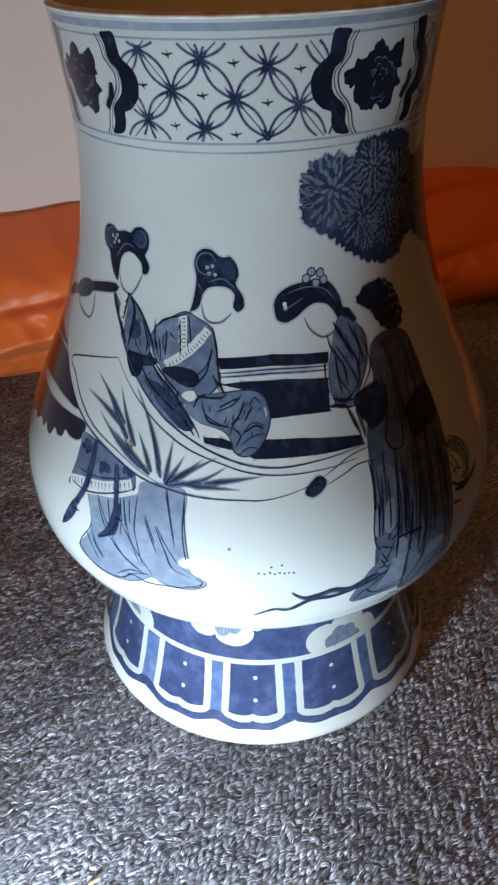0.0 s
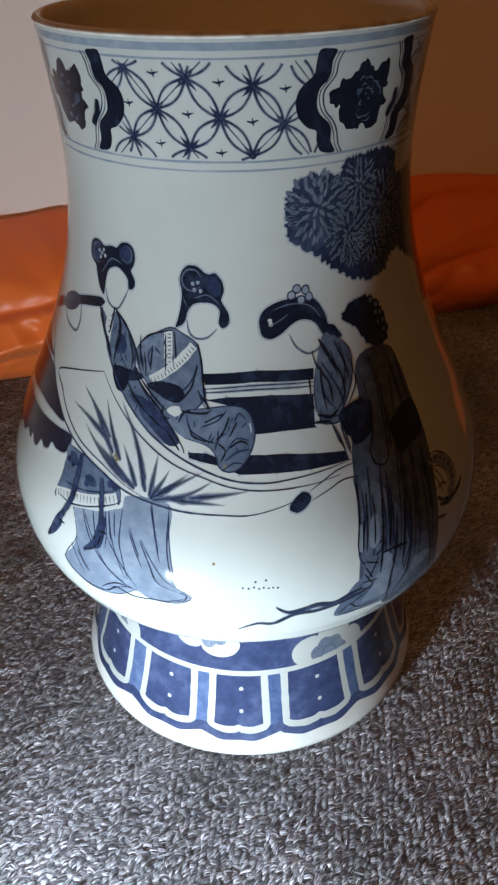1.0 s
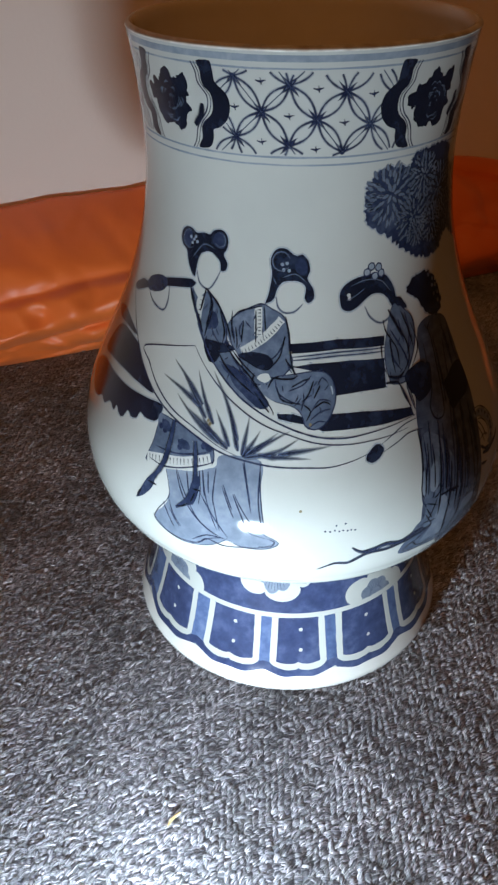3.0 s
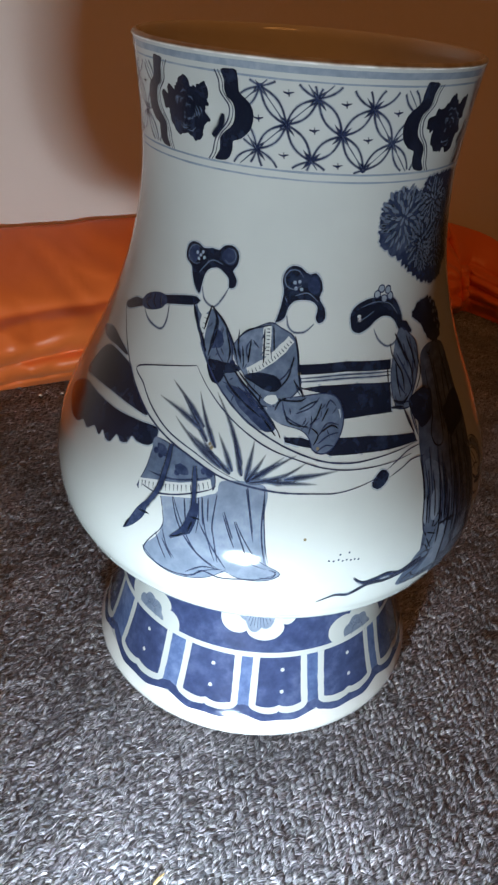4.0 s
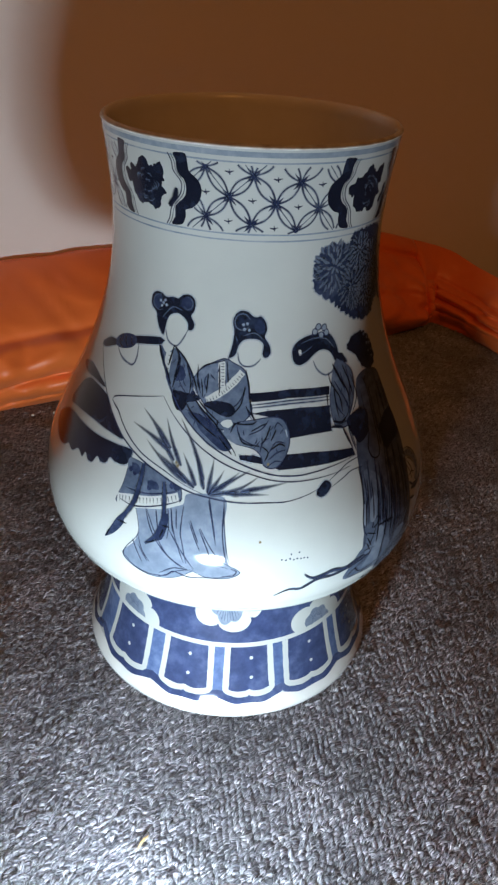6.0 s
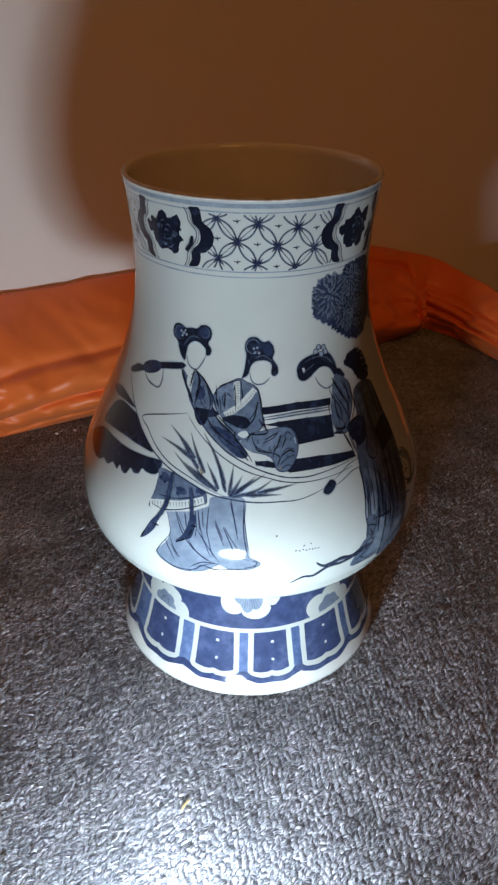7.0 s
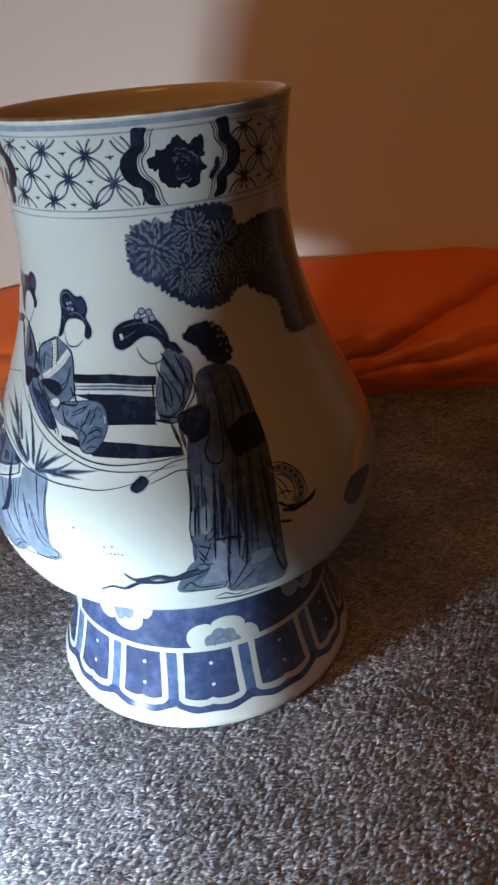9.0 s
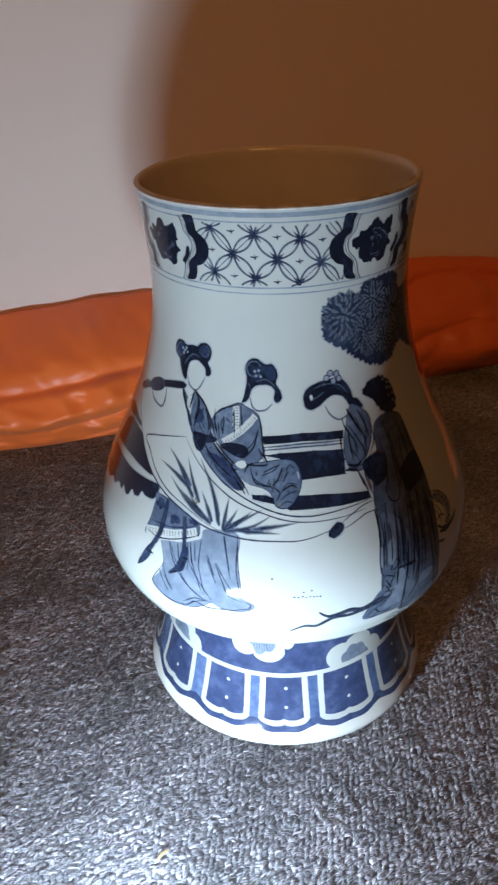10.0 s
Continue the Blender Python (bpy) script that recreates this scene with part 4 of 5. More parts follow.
spotted("white_petal", [(14.7, 207.3), (16.3, 209.1), (18.9, 208.4), (19.8, 206.3), (17.4, 205.6)], 1.1, 3, RING)
spotted("white_petal", [(8.3, 200.4), (8.5, 199.3)], 0.7, 2, GLAZE)
painted("oval_line", LINE, strokes=[(0.35, [(13.4, 195.9), (15, 191.9), (18.2, 189.3), (21.4, 190.4), (23.5, 193.6)])])
painted("dark_shape", INK, [[(10.1, 143.8), (9.9, 145.7), (12.8, 149.3), (14.7, 147.3), (13.2, 144.2), (11.2, 143)]], level=2)
painted("sleeve_line", LINE, strokes=[(0.4, [(14, 148.7), (18.1, 151.6), (21.5, 153.6), (26.3, 154.4)]), (0.4, [(14.7, 146.2), (19.1, 148.5), (22.2, 150.2), (26.7, 150)])], level=6)
painted("robe_shape", ROBE, [[(32.3, 184.2), (37.6, 186.1), (44.7, 183.6), (46.9, 175.4), (47.8, 164.9), (48.4, 154.6), (47.8, 143), (46.8, 130.7), (46.5, 116.8), (47.1, 104.9), (47.7, 96.9), (44.2, 93.7), (39.7, 92.6), (32.8, 92.7), (30.1, 98), (25.4, 98.1), (23.4, 100.8), (23.8, 109.5), (24, 122.1), (26.7, 128.2), (25.5, 134.8), (25.1, 144.7), (25.3, 154.3), (27, 163.5), (30.4, 172.4), (30.8, 179.2)]], level=1, label="dark cobalt wash shape")
painted("robe_hem", WASH, [[(26.9, 108), (30.8, 120.1), (33.3, 116.5), (33.2, 105.3), (31.1, 96.8), (25.4, 98.7)], [(33.7, 94.4), (37.9, 111.1), (44.5, 110.2), (46.6, 97.2), (40, 93.5)]], level=2)
painted("robe_hem", MID, [[(26.3, 147.2), (32.4, 142.7), (36.5, 126.4), (37.8, 107.7), (31.5, 100.3), (22.5, 96.9), (18.7, 99.6), (22.3, 111.5), (25.2, 115.8), (23.6, 125.8)]], level=3)
painted("robe_fold", DEEP, strokes=[(0.8, p) for p in ([(33.8, 170.6), (34.5, 179.3), (37.6, 184.5)], [(41.5, 175.5), (39.8, 160.1), (37.8, 147)], [(45.4, 180.3), (46.2, 165.9), (46.4, 153.8)], [(40.1, 146.2), (39.8, 129.8), (39.8, 113.2)], [(43.6, 144.8), (42.8, 128.4), (43.5, 110.9)], [(34, 94.2), (37.1, 102.2), (42.9, 105.7)], [(35.4, 92.5), (39, 97.6), (44.4, 98.4)], [(33.7, 144.5), (32.9, 132.7), (32.5, 116.9)], [(42.7, 121.6), (43.9, 110.6), (45.6, 99)])], level=4)
painted("robe_fold", LINE, strokes=[(0.75, p) for p in ([(26.3, 147.2), (25.9, 135), (23.9, 123.6), (27.5, 114.9)], [(28.7, 143.5), (27.5, 124.6), (25, 119)], [(31.4, 143.2), (30.4, 125.3), (28, 110.2), (19.7, 100.3)], [(33.8, 139.3), (31.6, 121.6), (27.2, 107.5)], [(38.8, 138.6), (36.4, 117.5), (33.9, 98.1)], [(24, 116.6), (26.7, 111.3), (22.8, 111.1)], [(24.9, 120.6), (28.4, 122.5), (30.5, 126.7)], [(33.4, 121.6), (32.3, 116.3), (35.8, 108.7)])], level=5)
painted("robe_fold", DEEP, strokes=[(2.6, [(38.6, 152.0), (37.4, 138.0), (36.6, 122.0)]), (2.2, [(42.0, 150.0), (40.6, 136.0), (40.0, 121.0)]), (1.8, [(45.2, 150.0), (44.6, 138.0), (44.8, 124.0)]), (1.6, [(33.4, 148.5), (32.2, 136), (31.3, 123.4)]), (1.4, [(42.5, 181.0), (43.5, 172.0), (43.2, 163.0)]), (1.2, [(37.5, 178.6), (37.6, 165.3), (36.4, 154.4)])], level=5, taper=(0.3, 0.2))
painted("robe_fold", DEEP, strokes=[(0.8, p) for p in ([(25.6, 150.4), (24.8, 138.9), (24.3, 125.5)], [(28.7, 151.7), (27.7, 138.2), (27.1, 126.9)], [(32.2, 152.7), (30.8, 139.4), (29.7, 127.3)], [(39.6, 164.1), (36, 141.7), (34, 118.7)], [(42.8, 157.2), (39.7, 136.3), (38, 112.9)], [(45.7, 143.9), (44.6, 127.5), (44.5, 110.2)], [(26.6, 127.3), (27.8, 125.6), (30.2, 127.6)], [(30.1, 121.5), (32.5, 121.8), (34.6, 119.9)], [(24.6, 112), (26.7, 113.4), (28.7, 110.6)], [(30.2, 96.1), (32.6, 106.1), (33.8, 116.4)])], level=6)
painted("robe_sleeve", ROBE, [[(35, 183.6), (36.5, 178.8), (36.6, 168.9), (35.8, 157.5), (34.4, 151.1), (31.5, 151.4), (30.5, 156), (32.6, 162.2), (32.9, 169.9), (32.9, 177.7)]], level=6)
painted("robe_outline", INK, strokes=[(0.6, [(35, 183.6), (36.5, 178.8), (36.6, 168.9), (35.8, 157.5), (34.4, 151.1), (31.5, 151.4), (30.5, 156), (32.6, 162.2), (32.9, 169.9), (32.9, 177.7)])], level=7)
painted("sash_shape", INK, [[(26, 165.6), (29.4, 169.7), (33.8, 170.6), (32.4, 162.3), (28.5, 159.4), (26.6, 160.1)], [(37.6, 161.0), (40.1, 163.0), (43.1, 165.2), (47.4, 165.0), (48.2, 156.4), (46.4, 153.5), (42, 152.5), (38.4, 151.6)]], level=8)
painted("dark_shape", INK, [lobed([(29.4, 198.3), (33.1, 201.6), (38, 202.2), (42.3, 199.6), (44.9, 193.8), (45, 188.6), (41.9, 185), (37.7, 186.9), (35.4, 189.9), (33.9, 193.4), (31.2, 195.6)], 0.9, 3.2)], curved=False)


painted("hair_ring", MID, strokes=[(0.5, [(-13.2 + 2.9 * math.cos(a), 212.6 + 3.3 * math.sin(a)) for a in (0.3, 1.2, 2.1, 3.0, 3.9, 4.8, 5.7)]), (0.45, [(-46.6 + 3.0 * math.cos(a), 215.2 + 3.2 * math.sin(a)) for a in (0.8, 1.6, 2.4, 3.2, 4.0, 4.8, 5.4)]), (0.45, [(-34.3 + 2.0 * math.cos(a), 217.3 + 2.6 * math.sin(a)) for a in (-2.6, -1.7, -0.8, 0.1, 1.0, 1.9)])], level=4)
painted("hair_line", MID, strokes=[(0.4, p) for p in ([(-12.6, 207.2), (-8.6, 208.4), (-5.2, 205.6)], [(-15.6, 207.0), (-14.6, 204.6)], [(-44.6, 209.4), (-40.6, 214.6), (-36.4, 214.0)], [(9.0, 203.4), (14.0, 204.8), (19.6, 203.6), (22.8, 199.4)], [(7.4, 198.6), (10.6, 200.0), (13.4, 201.8)])], level=4)
spotted("hair_blossom", [(40.2, 200.2), (42.2, 198.2), (43.4, 195.6), (44.0, 192.6), (43.6, 189.8), (41.6, 196.0), (41.9, 192.6)], 0.75, 3, MID)


def dashed(outline, count, seed):
    """Small brushed dashes scattered inside an outline, the pattern of a cloth."""
    rnd = random.Random(seed)
    x0, x1 = min(p[0] for p in outline), max(p[0] for p in outline)
    y0, y1 = min(p[1] for p in outline), max(p[1] for p in outline)

    def inside(x, y):
        odd = False
        for (ax, ay), (bx, by) in zip(outline, outline[1:] + outline[:1]):
            if (ay > y) != (by > y) and x < ax + (y - ay) * (bx - ax) / (by - ay):
                odd = not odd
        return odd

    bm, made = bmesh.new(), 0
    for _ in range(2000):
        x, y, t, r = rnd.uniform(x0, x1), rnd.uniform(y0, y1), rnd.gauss(1.35, 0.35), rnd.uniform(0.7, 2.0)
        k = float(radius(y / 1000)) * 1000 * math.pi / 180
        dx, dy = r * math.cos(t) / k, r * math.sin(t)
        if made < count and inside(x - dx, y - dy) and inside(x + dx, y + dy):
            made += 1
            stroke_into(bm, [(x - dx, y - dy), (x + dx * 0.2, y + dy * 0.1), (x + dx, y + dy)], rnd.uniform(0.3, 0.55), 3, (0.5, 0.3), False)
    part("cloth_pattern", bm, DEEP, vase)


for seed, (outline, count) in enumerate((([(-45, 200.8), (-40.7, 196), (-37.4, 198.8), (-33.2, 195.3), (-30.1, 190.4), (-28.2, 182.2), (-23.8, 176.1), (-19, 172), (-15.6, 165.9), (-16.7, 163), (-21.5, 164.2), (-26.9, 169.6), (-32.2, 175.8), (-36.5, 181.5), (-40.6, 189.1)], 12), ([(-29.3, 188.5), (-27, 192.5), (-22, 196.4), (-18.6, 197.8), (-15.8, 196.5), (-11.9, 194), (-10.3, 188.6), (-9.9, 183.3), (-8.9, 178.3), (-12.1, 173.4), (-17.4, 170.6), (-21.7, 173.1), (-24.5, 179.3), (-27.9, 183.7)], 9), ([(-17.8, 171.4), (-13.6, 174.9), (-7.9, 174.6), (-3.7, 175.8), (-0.2, 174.6), (1.8, 170.6), (2.3, 164.8), (1.4, 160.5), (-0.5, 157.4), (-3.7, 155.8), (-5.6, 158.2), (-5, 164.1), (-9, 163.8), (-13.8, 165.7), (-16.8, 167.7)], 9), ([(21.4, 190.6), (23.8, 194.7), (27.6, 191.7), (30.3, 187.5), (30, 180.5), (27.6, 174.3), (25.4, 170.5), (24.1, 167.4), (19.8, 167.9), (19.1, 170.5), (18.5, 174.2), (18.8, 180), (20.1, 185.7)], 12), ([(26.3, 147.2), (32.4, 142.7), (36.5, 126.4), (37.8, 107.7), (31.5, 100.3), (22.5, 96.9), (18.7, 99.6), (22.3, 111.5), (25.2, 115.8), (23.6, 125.8)], 14))):
    dashed(outline, count, seed)
# brushed folds, belts and ribbon ends over the garment shapes
painted("robe_patch", DEEP, [[(-35.5, 192.5), (-33.2, 191.9), (-32.2, 188.3), (-33.6, 186.6), (-35.3, 189.1)], [(-29.4, 175.5), (-25.5, 175), (-22.6, 172.5), (-24.7, 172.1), (-27.5, 173.1)], [(-23.4, 168.8), (-20.8, 169.7), (-17, 166.8), (-18.2, 164.1), (-20.7, 165.4)]], level=9)
painted("sash_shape", INK, [[(-35.8, 182.4), (-31.7, 182.5), (-27.6, 182.6), (-25.9, 181.1), (-29.5, 179.3), (-34, 179.2)]], level=9)
painted("robe_fold", INK, strokes=[(0.75, p) for p in ([(-37.9, 200), (-38.6, 195.1), (-39.1, 191.5)], [(-37.9, 200), (-35, 194.9), (-35.3, 189.1), (-36.2, 184.3)], [(-37.5, 199.6), (-33.1, 195.4), (-29.4, 189.4), (-27.1, 183.1)], [(-32.1, 193.3), (-29.9, 187), (-30, 182.5)], [(-29.1, 182.7), (-25.4, 177.9), (-20.1, 172.3), (-14.2, 163.3), (-13.5, 161.2)], [(-18.9, 168.1), (-16.9, 165.1), (-14.6, 161.7)], [(-31.2, 179.9), (-28, 175.1), (-23.7, 171), (-18.8, 167)],)], level=10)
painted("robe_fold", LINE, strokes=[(0.55, p) for p in ([(-26.5, 140.2), (-26.6, 129.5), (-25.9, 124.5), (-24.6, 115)], [(-37, 136.2), (-34.2, 126.3), (-29.7, 117.3), (-25, 111.7)], [(-29.7, 129.5), (-26.4, 121.7), (-22.7, 112.7)], [(-24.3, 135), (-21.8, 125.8)], [(-21.8, 132.1), (-19.5, 123.8), (-17.8, 117.2), (-14, 114.9)], [(-19.9, 145.1), (-17.6, 129.3)], [(-15.8, 142.4), (-15.7, 129.7), (-14.5, 117.8)], [(-37.8, 118.7), (-35.2, 111.1)],)], level=5)
painted("robe_fold", LINE, strokes=[(0.55, p) for p in ([(-39.6, 120.5), (-36.8, 109.9)], [(-33.9, 136.4), (-32.7, 128.3)], [(-29.7, 138), (-28.7, 128.7)], [(-28.4, 138.5), (-27.7, 130.3)],)], level=5)
painted("robe_outline", LINE, strokes=[(0.6, p) for p in ([(-43, 111.9), (-39.4, 106.3), (-35.2, 104.3), (-30.3, 105.7), (-28, 109.4), (-24.1, 107.8), (-19.7, 108.7), (-15.3, 109.8), (-11.8, 112.6)], [(-45.1, 135.7), (-41.2, 134.9), (-37, 136.2), (-32.3, 138.7), (-28.5, 141.2), (-27.1, 142.9)], [(-44.2, 141), (-37.8, 141.3), (-31.3, 143.9), (-28.3, 145.8)], [(-31.9, 106.5), (-28, 111.3), (-24.2, 111.7)], [(-13.3, 114.7), (-11.8, 113.6), (-12.7, 110.9), (-15.3, 110.5)],)], level=5)
painted("robe_patch", DEEP, [[(-38, 146.3), (-35.2, 146.8), (-34.1, 144.2), (-36.8, 143.9)], [(-44, 151.1), (-41.6, 151), (-40.7, 147.9), (-42.8, 147.9)], [(-30.1, 147.4), (-28.1, 147.2), (-28.3, 145.8), (-29.7, 145.8)]], level=5)
painted("ribbon_end", DEEP, [[(-42.9, 130.6), (-43, 125.2), (-45.6, 119.2), (-48.6, 115.5), (-47, 120.7), (-45.1, 127)], [(-30.4, 135.9), (-30.2, 130.6), (-31.4, 124.1), (-33.3, 123.7), (-32.7, 129.6), (-32.1, 133.5)]], level=7)
painted("ribbon_knot", INK, strokes=[(0.9, p) for p in ([(-44.9, 126.4), (-41.9, 126.2)], [(-32.4, 123.9), (-34.2, 121.9), (-35.8, 121.1)], [(-32, 130.6), (-29.6, 130.3)], [(-46.8, 120.9), (-48.2, 116.2)], [(-31.2, 128.9), (-32.1, 124.6)],)], level=8)
painted("robe_fold", INK, strokes=[(0.6, p) for p in ([(-28.5, 190.3), (-25.5, 194.3), (-18.6, 197.1)], [(-26.4, 188.9), (-25.4, 183.5), (-25.5, 181.7)], [(-24.1, 191.5), (-24.2, 183.7)], [(-20.5, 195.5), (-19.8, 184.4)], [(-18, 196.9), (-17.1, 188.7)], [(-11.3, 194.1), (-10, 187.5), (-9.2, 178.7), (-7.6, 174.4)], [(-10.9, 179.7), (-8.9, 176.5), (-8.1, 174.4)], [(-12.8, 170.2), (-11.8, 166.6), (-9.1, 165.2), (-6.5, 165.1)],)], level=10)
painted("robe_fold", INK, strokes=[(0.6, p) for p in ([(-6.1, 165.7), (-4.4, 167.9), (-2.9, 172.6)], [(-5.6, 164.7), (-3.8, 162.5), (-5, 159.3)], [(-2.9, 163.5), (-0.2, 165.5), (1.5, 164.3)], [(-1.1, 171), (-2.9, 166.7)], [(-19.5, 174.5), (-19.5, 170.8), (-17.1, 168.3)], [(-26.8, 181), (-23, 176.8), (-19, 173.1)], [(-28, 194.2), (-27.6, 188), (-26.1, 183.3)],)], level=10)
painted("robe_fold", INK, strokes=[(0.6, p) for p in ([(-11.3, 187.4), (-12.5, 180.7), (-15, 176.6)], [(-14.8, 173.5), (-12.1, 173.1), (-8.5, 173.3), (-7.2, 174.4)], [(-8.9, 170.5), (-5.7, 172.7), (-3.9, 173.3)], [(-15.4, 169.6), (-14.2, 172.9), (-12.5, 173.8)],)], level=10, taper=(0.3, 0.5))
painted("robe_fold", INK, strokes=[(0.5, p) for p in ([(19.3, 190.2), (19.8, 186), (22.8, 179.4), (23, 173.2)], [(23.6, 187.6), (26.5, 181), (26.6, 174.7), (23.5, 170.1)], [(17.8, 184.1), (17.6, 175.9), (18.6, 171.3)], [(29.1, 186.8), (30.6, 178.2), (27.1, 171.6)], [(25.9, 191.5), (27.9, 184.9), (28.8, 178.5)], [(21.7, 168.3), (23.1, 162), (24.4, 158.9)], [(24.7, 167.9), (25.2, 162.7), (25.6, 158.7)], [(21.1, 184.8), (20.8, 177.6), (21.3, 171.4)],)], level=10)
painted("robe_fold", INK, strokes=[(1.1, p) for p in ([(21.4, 193.1), (23.6, 187.6), (25.3, 182.8)], [(18.6, 170.9), (21.8, 169.3), (24.3, 171)], [(17.6, 168.7), (21.7, 167.9)],)], level=10)
painted("robe_sleeve", INK, [[(24.4, 170), (30.6, 172.3), (32.3, 169.5), (29.9, 162.3), (26, 162.2), (24.4, 165.9)]], level=9)
painted("robe_panel", WASH, [[(29.5, 121.1), (31.6, 119.8), (31.5, 109.3), (31.6, 101.2), (28.7, 101.2), (24.9, 101.4), (27.1, 108.1), (28.5, 114.8)], [(24.1, 134.2), (25.1, 135), (24.6, 124.9), (23.7, 125.6)], [(27, 134.5), (29.3, 136.2), (28.6, 126.2), (26.4, 125.6)]], level=9)
painted("robe_panel", MID, [[(33.3, 116.9), (35.3, 110.4), (36.8, 106.6), (42.6, 107.5), (43.8, 114.5), (44.8, 102.8), (47.1, 91.8), (40.4, 91.3), (32.8, 94.6)], [(25.4, 121.8), (28.6, 120.8), (28.5, 114.8), (27.2, 109.6), (24.6, 109.5)]], level=9)
painted("robe_fold", INK, strokes=[(0.6, p) for p in ([(25.3, 120.8), (28.4, 118.3)], [(25.2, 118.5), (27.2, 112.5)], [(28.4, 121.4), (25.8, 111.5)], [(24.5, 111.9), (28.5, 111.1)], [(25, 115.9), (27.3, 109.5)], [(24.9, 108.3), (27, 108.7)], [(24.8, 150.7), (25, 140.3), (23.7, 127.5), (24.6, 123.7)], [(32.2, 95.7), (35.3, 104.3), (37.7, 110.5)],)], level=10)
painted("robe_fold", INK, strokes=[(0.6, p) for p in ([(32.9, 94.1), (36.7, 100.3), (39, 103.7)], [(25.5, 136), (24.8, 124.8)], [(27.1, 144.1), (25.6, 124.6)], [(28.6, 139.5), (27.7, 126.4)],)], level=10)
painted("robe_fold", INK, strokes=[(1.15, p) for p in ([(30.8, 141.1), (29.6, 125.9), (28.9, 113.2)], [(33.9, 133.6), (31.9, 109.1), (31.9, 95.9)], [(36.5, 137.1), (35.3, 123.8), (34.8, 112.1)], [(37.7, 132.2), (37, 117.9), (36.3, 106.9)], [(43.4, 117), (44.8, 104.4), (47.2, 95.6)], [(29.3, 121.9), (32.7, 121.9), (36.2, 120.9)], [(32.8, 140.5), (31.3, 122.9)],)], level=11)
painted("shoe_line", INK, strokes=[(0.75, p) for p in ([(20.2, 98.9), (22.2, 102.9), (24.4, 99.5), (30.1, 98.8)], [(20.1, 98.6), (23.6, 97.5), (30, 97)], [(27.7, 90.6), (30.7, 92.6), (33.8, 89.3), (37.7, 91)], [(27.7, 89.6), (32.3, 87.6), (35.5, 86.5)],)], level=5)
basket = painted("basket_band", WASH, strokes=[(4.2, [(46.6, 143.0), (49.6, 142.6), (52.2, 140.0), (53.9, 135.8), (53.9, 130.6), (51.6, 127.2)])], level=2, taper=(0.6, 0.8), label="hooped basket band with dots")
for width, pts in ((0.5, [(46.4, 145.3), (50.2, 144.8), (53.6, 141.2), (55.6, 135.8), (55.5, 129.6), (53.2, 126.6)]), (0.5, [(46.8, 140.9), (49.0, 140.5), (50.8, 138.6), (52.1, 135.6), (52.2, 131.2), (50.4, 128.4)])):
    bm = bmesh.new()
    stroke_into(bm, pts, width, 3)
    part("basket_edge", bm, INK, basket)
bm = bmesh.new()
for spot in [(47.6, 143.4), (49.5, 143.0), (51.2, 141.9), (52.6, 140.0), (53.6, 137.6), (54.2, 135.0), (54.3, 132.3), (53.6, 129.8)]:
    blot_into(bm, spot[0], spot[1], 0.62, 4, 8)
part("basket_dot", bm, INK, basket)
painted("basket_weave", LINE, strokes=[(0.5, [(47.2, 138.6), (48.4, 134.6), (49.2, 130.2)]), (0.5, [(47.8, 140.2), (49.6, 136.2), (50.4, 131.2)]), (0.6, [(47.0, 133.0), (49.4, 133.6), (51.6, 131.8)])], level=3)
painted("basket_foot", INK, strokes=[(2.4, [(47.6, 126.6), (50.6, 125.2), (53.6, 125.6), (56.6, 126.6), (58.6, 128.8)]), (1.6, [(47.0, 130.2), (49.0, 127.4), (52.0, 126.4)])], level=4, taper=(0.6, 0.2))
painted("basket_foot", DEEP, strokes=[(1.6, [(46.4, 122.4), (48.4, 121.0), (50.0, 120.4)])], level=4)
# unrolled cloth on a staff
painted("staff", INK, [[(-75.6, 187.7), (-70.7, 191.8), (-65.8, 193.1), (-55.8, 198.2), (-44, 201.4), (-43.3, 198.8), (-55.1, 195.3), (-65.6, 190.5), (-73, 186.6)]], level=2)
painted("cord_knot", DEEP, [[(-66.6, 191.8), (-65.3, 194.9), (-60.8, 197.6), (-56.5, 198.2), (-54.8, 196.4), (-56.2, 193.5), (-60.5, 191.1), (-64.7, 190.4)]], level=3)
painted("knot_line", INK, strokes=[(0.6, [(-64.1, 195.1), (-63.9, 192.4), (-61.2, 191.3)]), (0.6, [(-60.7, 197.2), (-60.8, 194.2), (-58.5, 192.4)]), (0.6, [(-57.7, 197.8), (-57.7, 195.4), (-56.3, 193.9)])], level=4)
painted("cord_loop", LINE, strokes=[(0.5, [(-64.2, 190.3), (-60.6, 187.4), (-54.8, 186.5), (-53.2, 190.2), (-53.7, 195.8)])], level=2)
painted("cloth_edge", LINE, strokes=[(0.66, [(-75.6, 186.9), (-67.5, 176.7), (-59.8, 168), (-51.3, 160.1), (-43.1, 154.5), (-33.8, 149.9), (-26.6, 146.3), (-20.2, 144.8), (-12.4, 143.7), (-4.7, 143.6), (0.9, 143.5), (6.8, 145), (11.6, 147.1)]), (0.6, [(-43.7, 199.9), (-40.7, 191.4), (-37.1, 183.6), (-33.2, 177.1), (-28.1, 170.9), (-22.3, 165.3), (-15.8, 160.7), (-9.1, 156.9), (-2.5, 154.1), (4.2, 153), (9.6, 153.3), (17.6, 154.3), (25.2, 155.6)])], level=5)
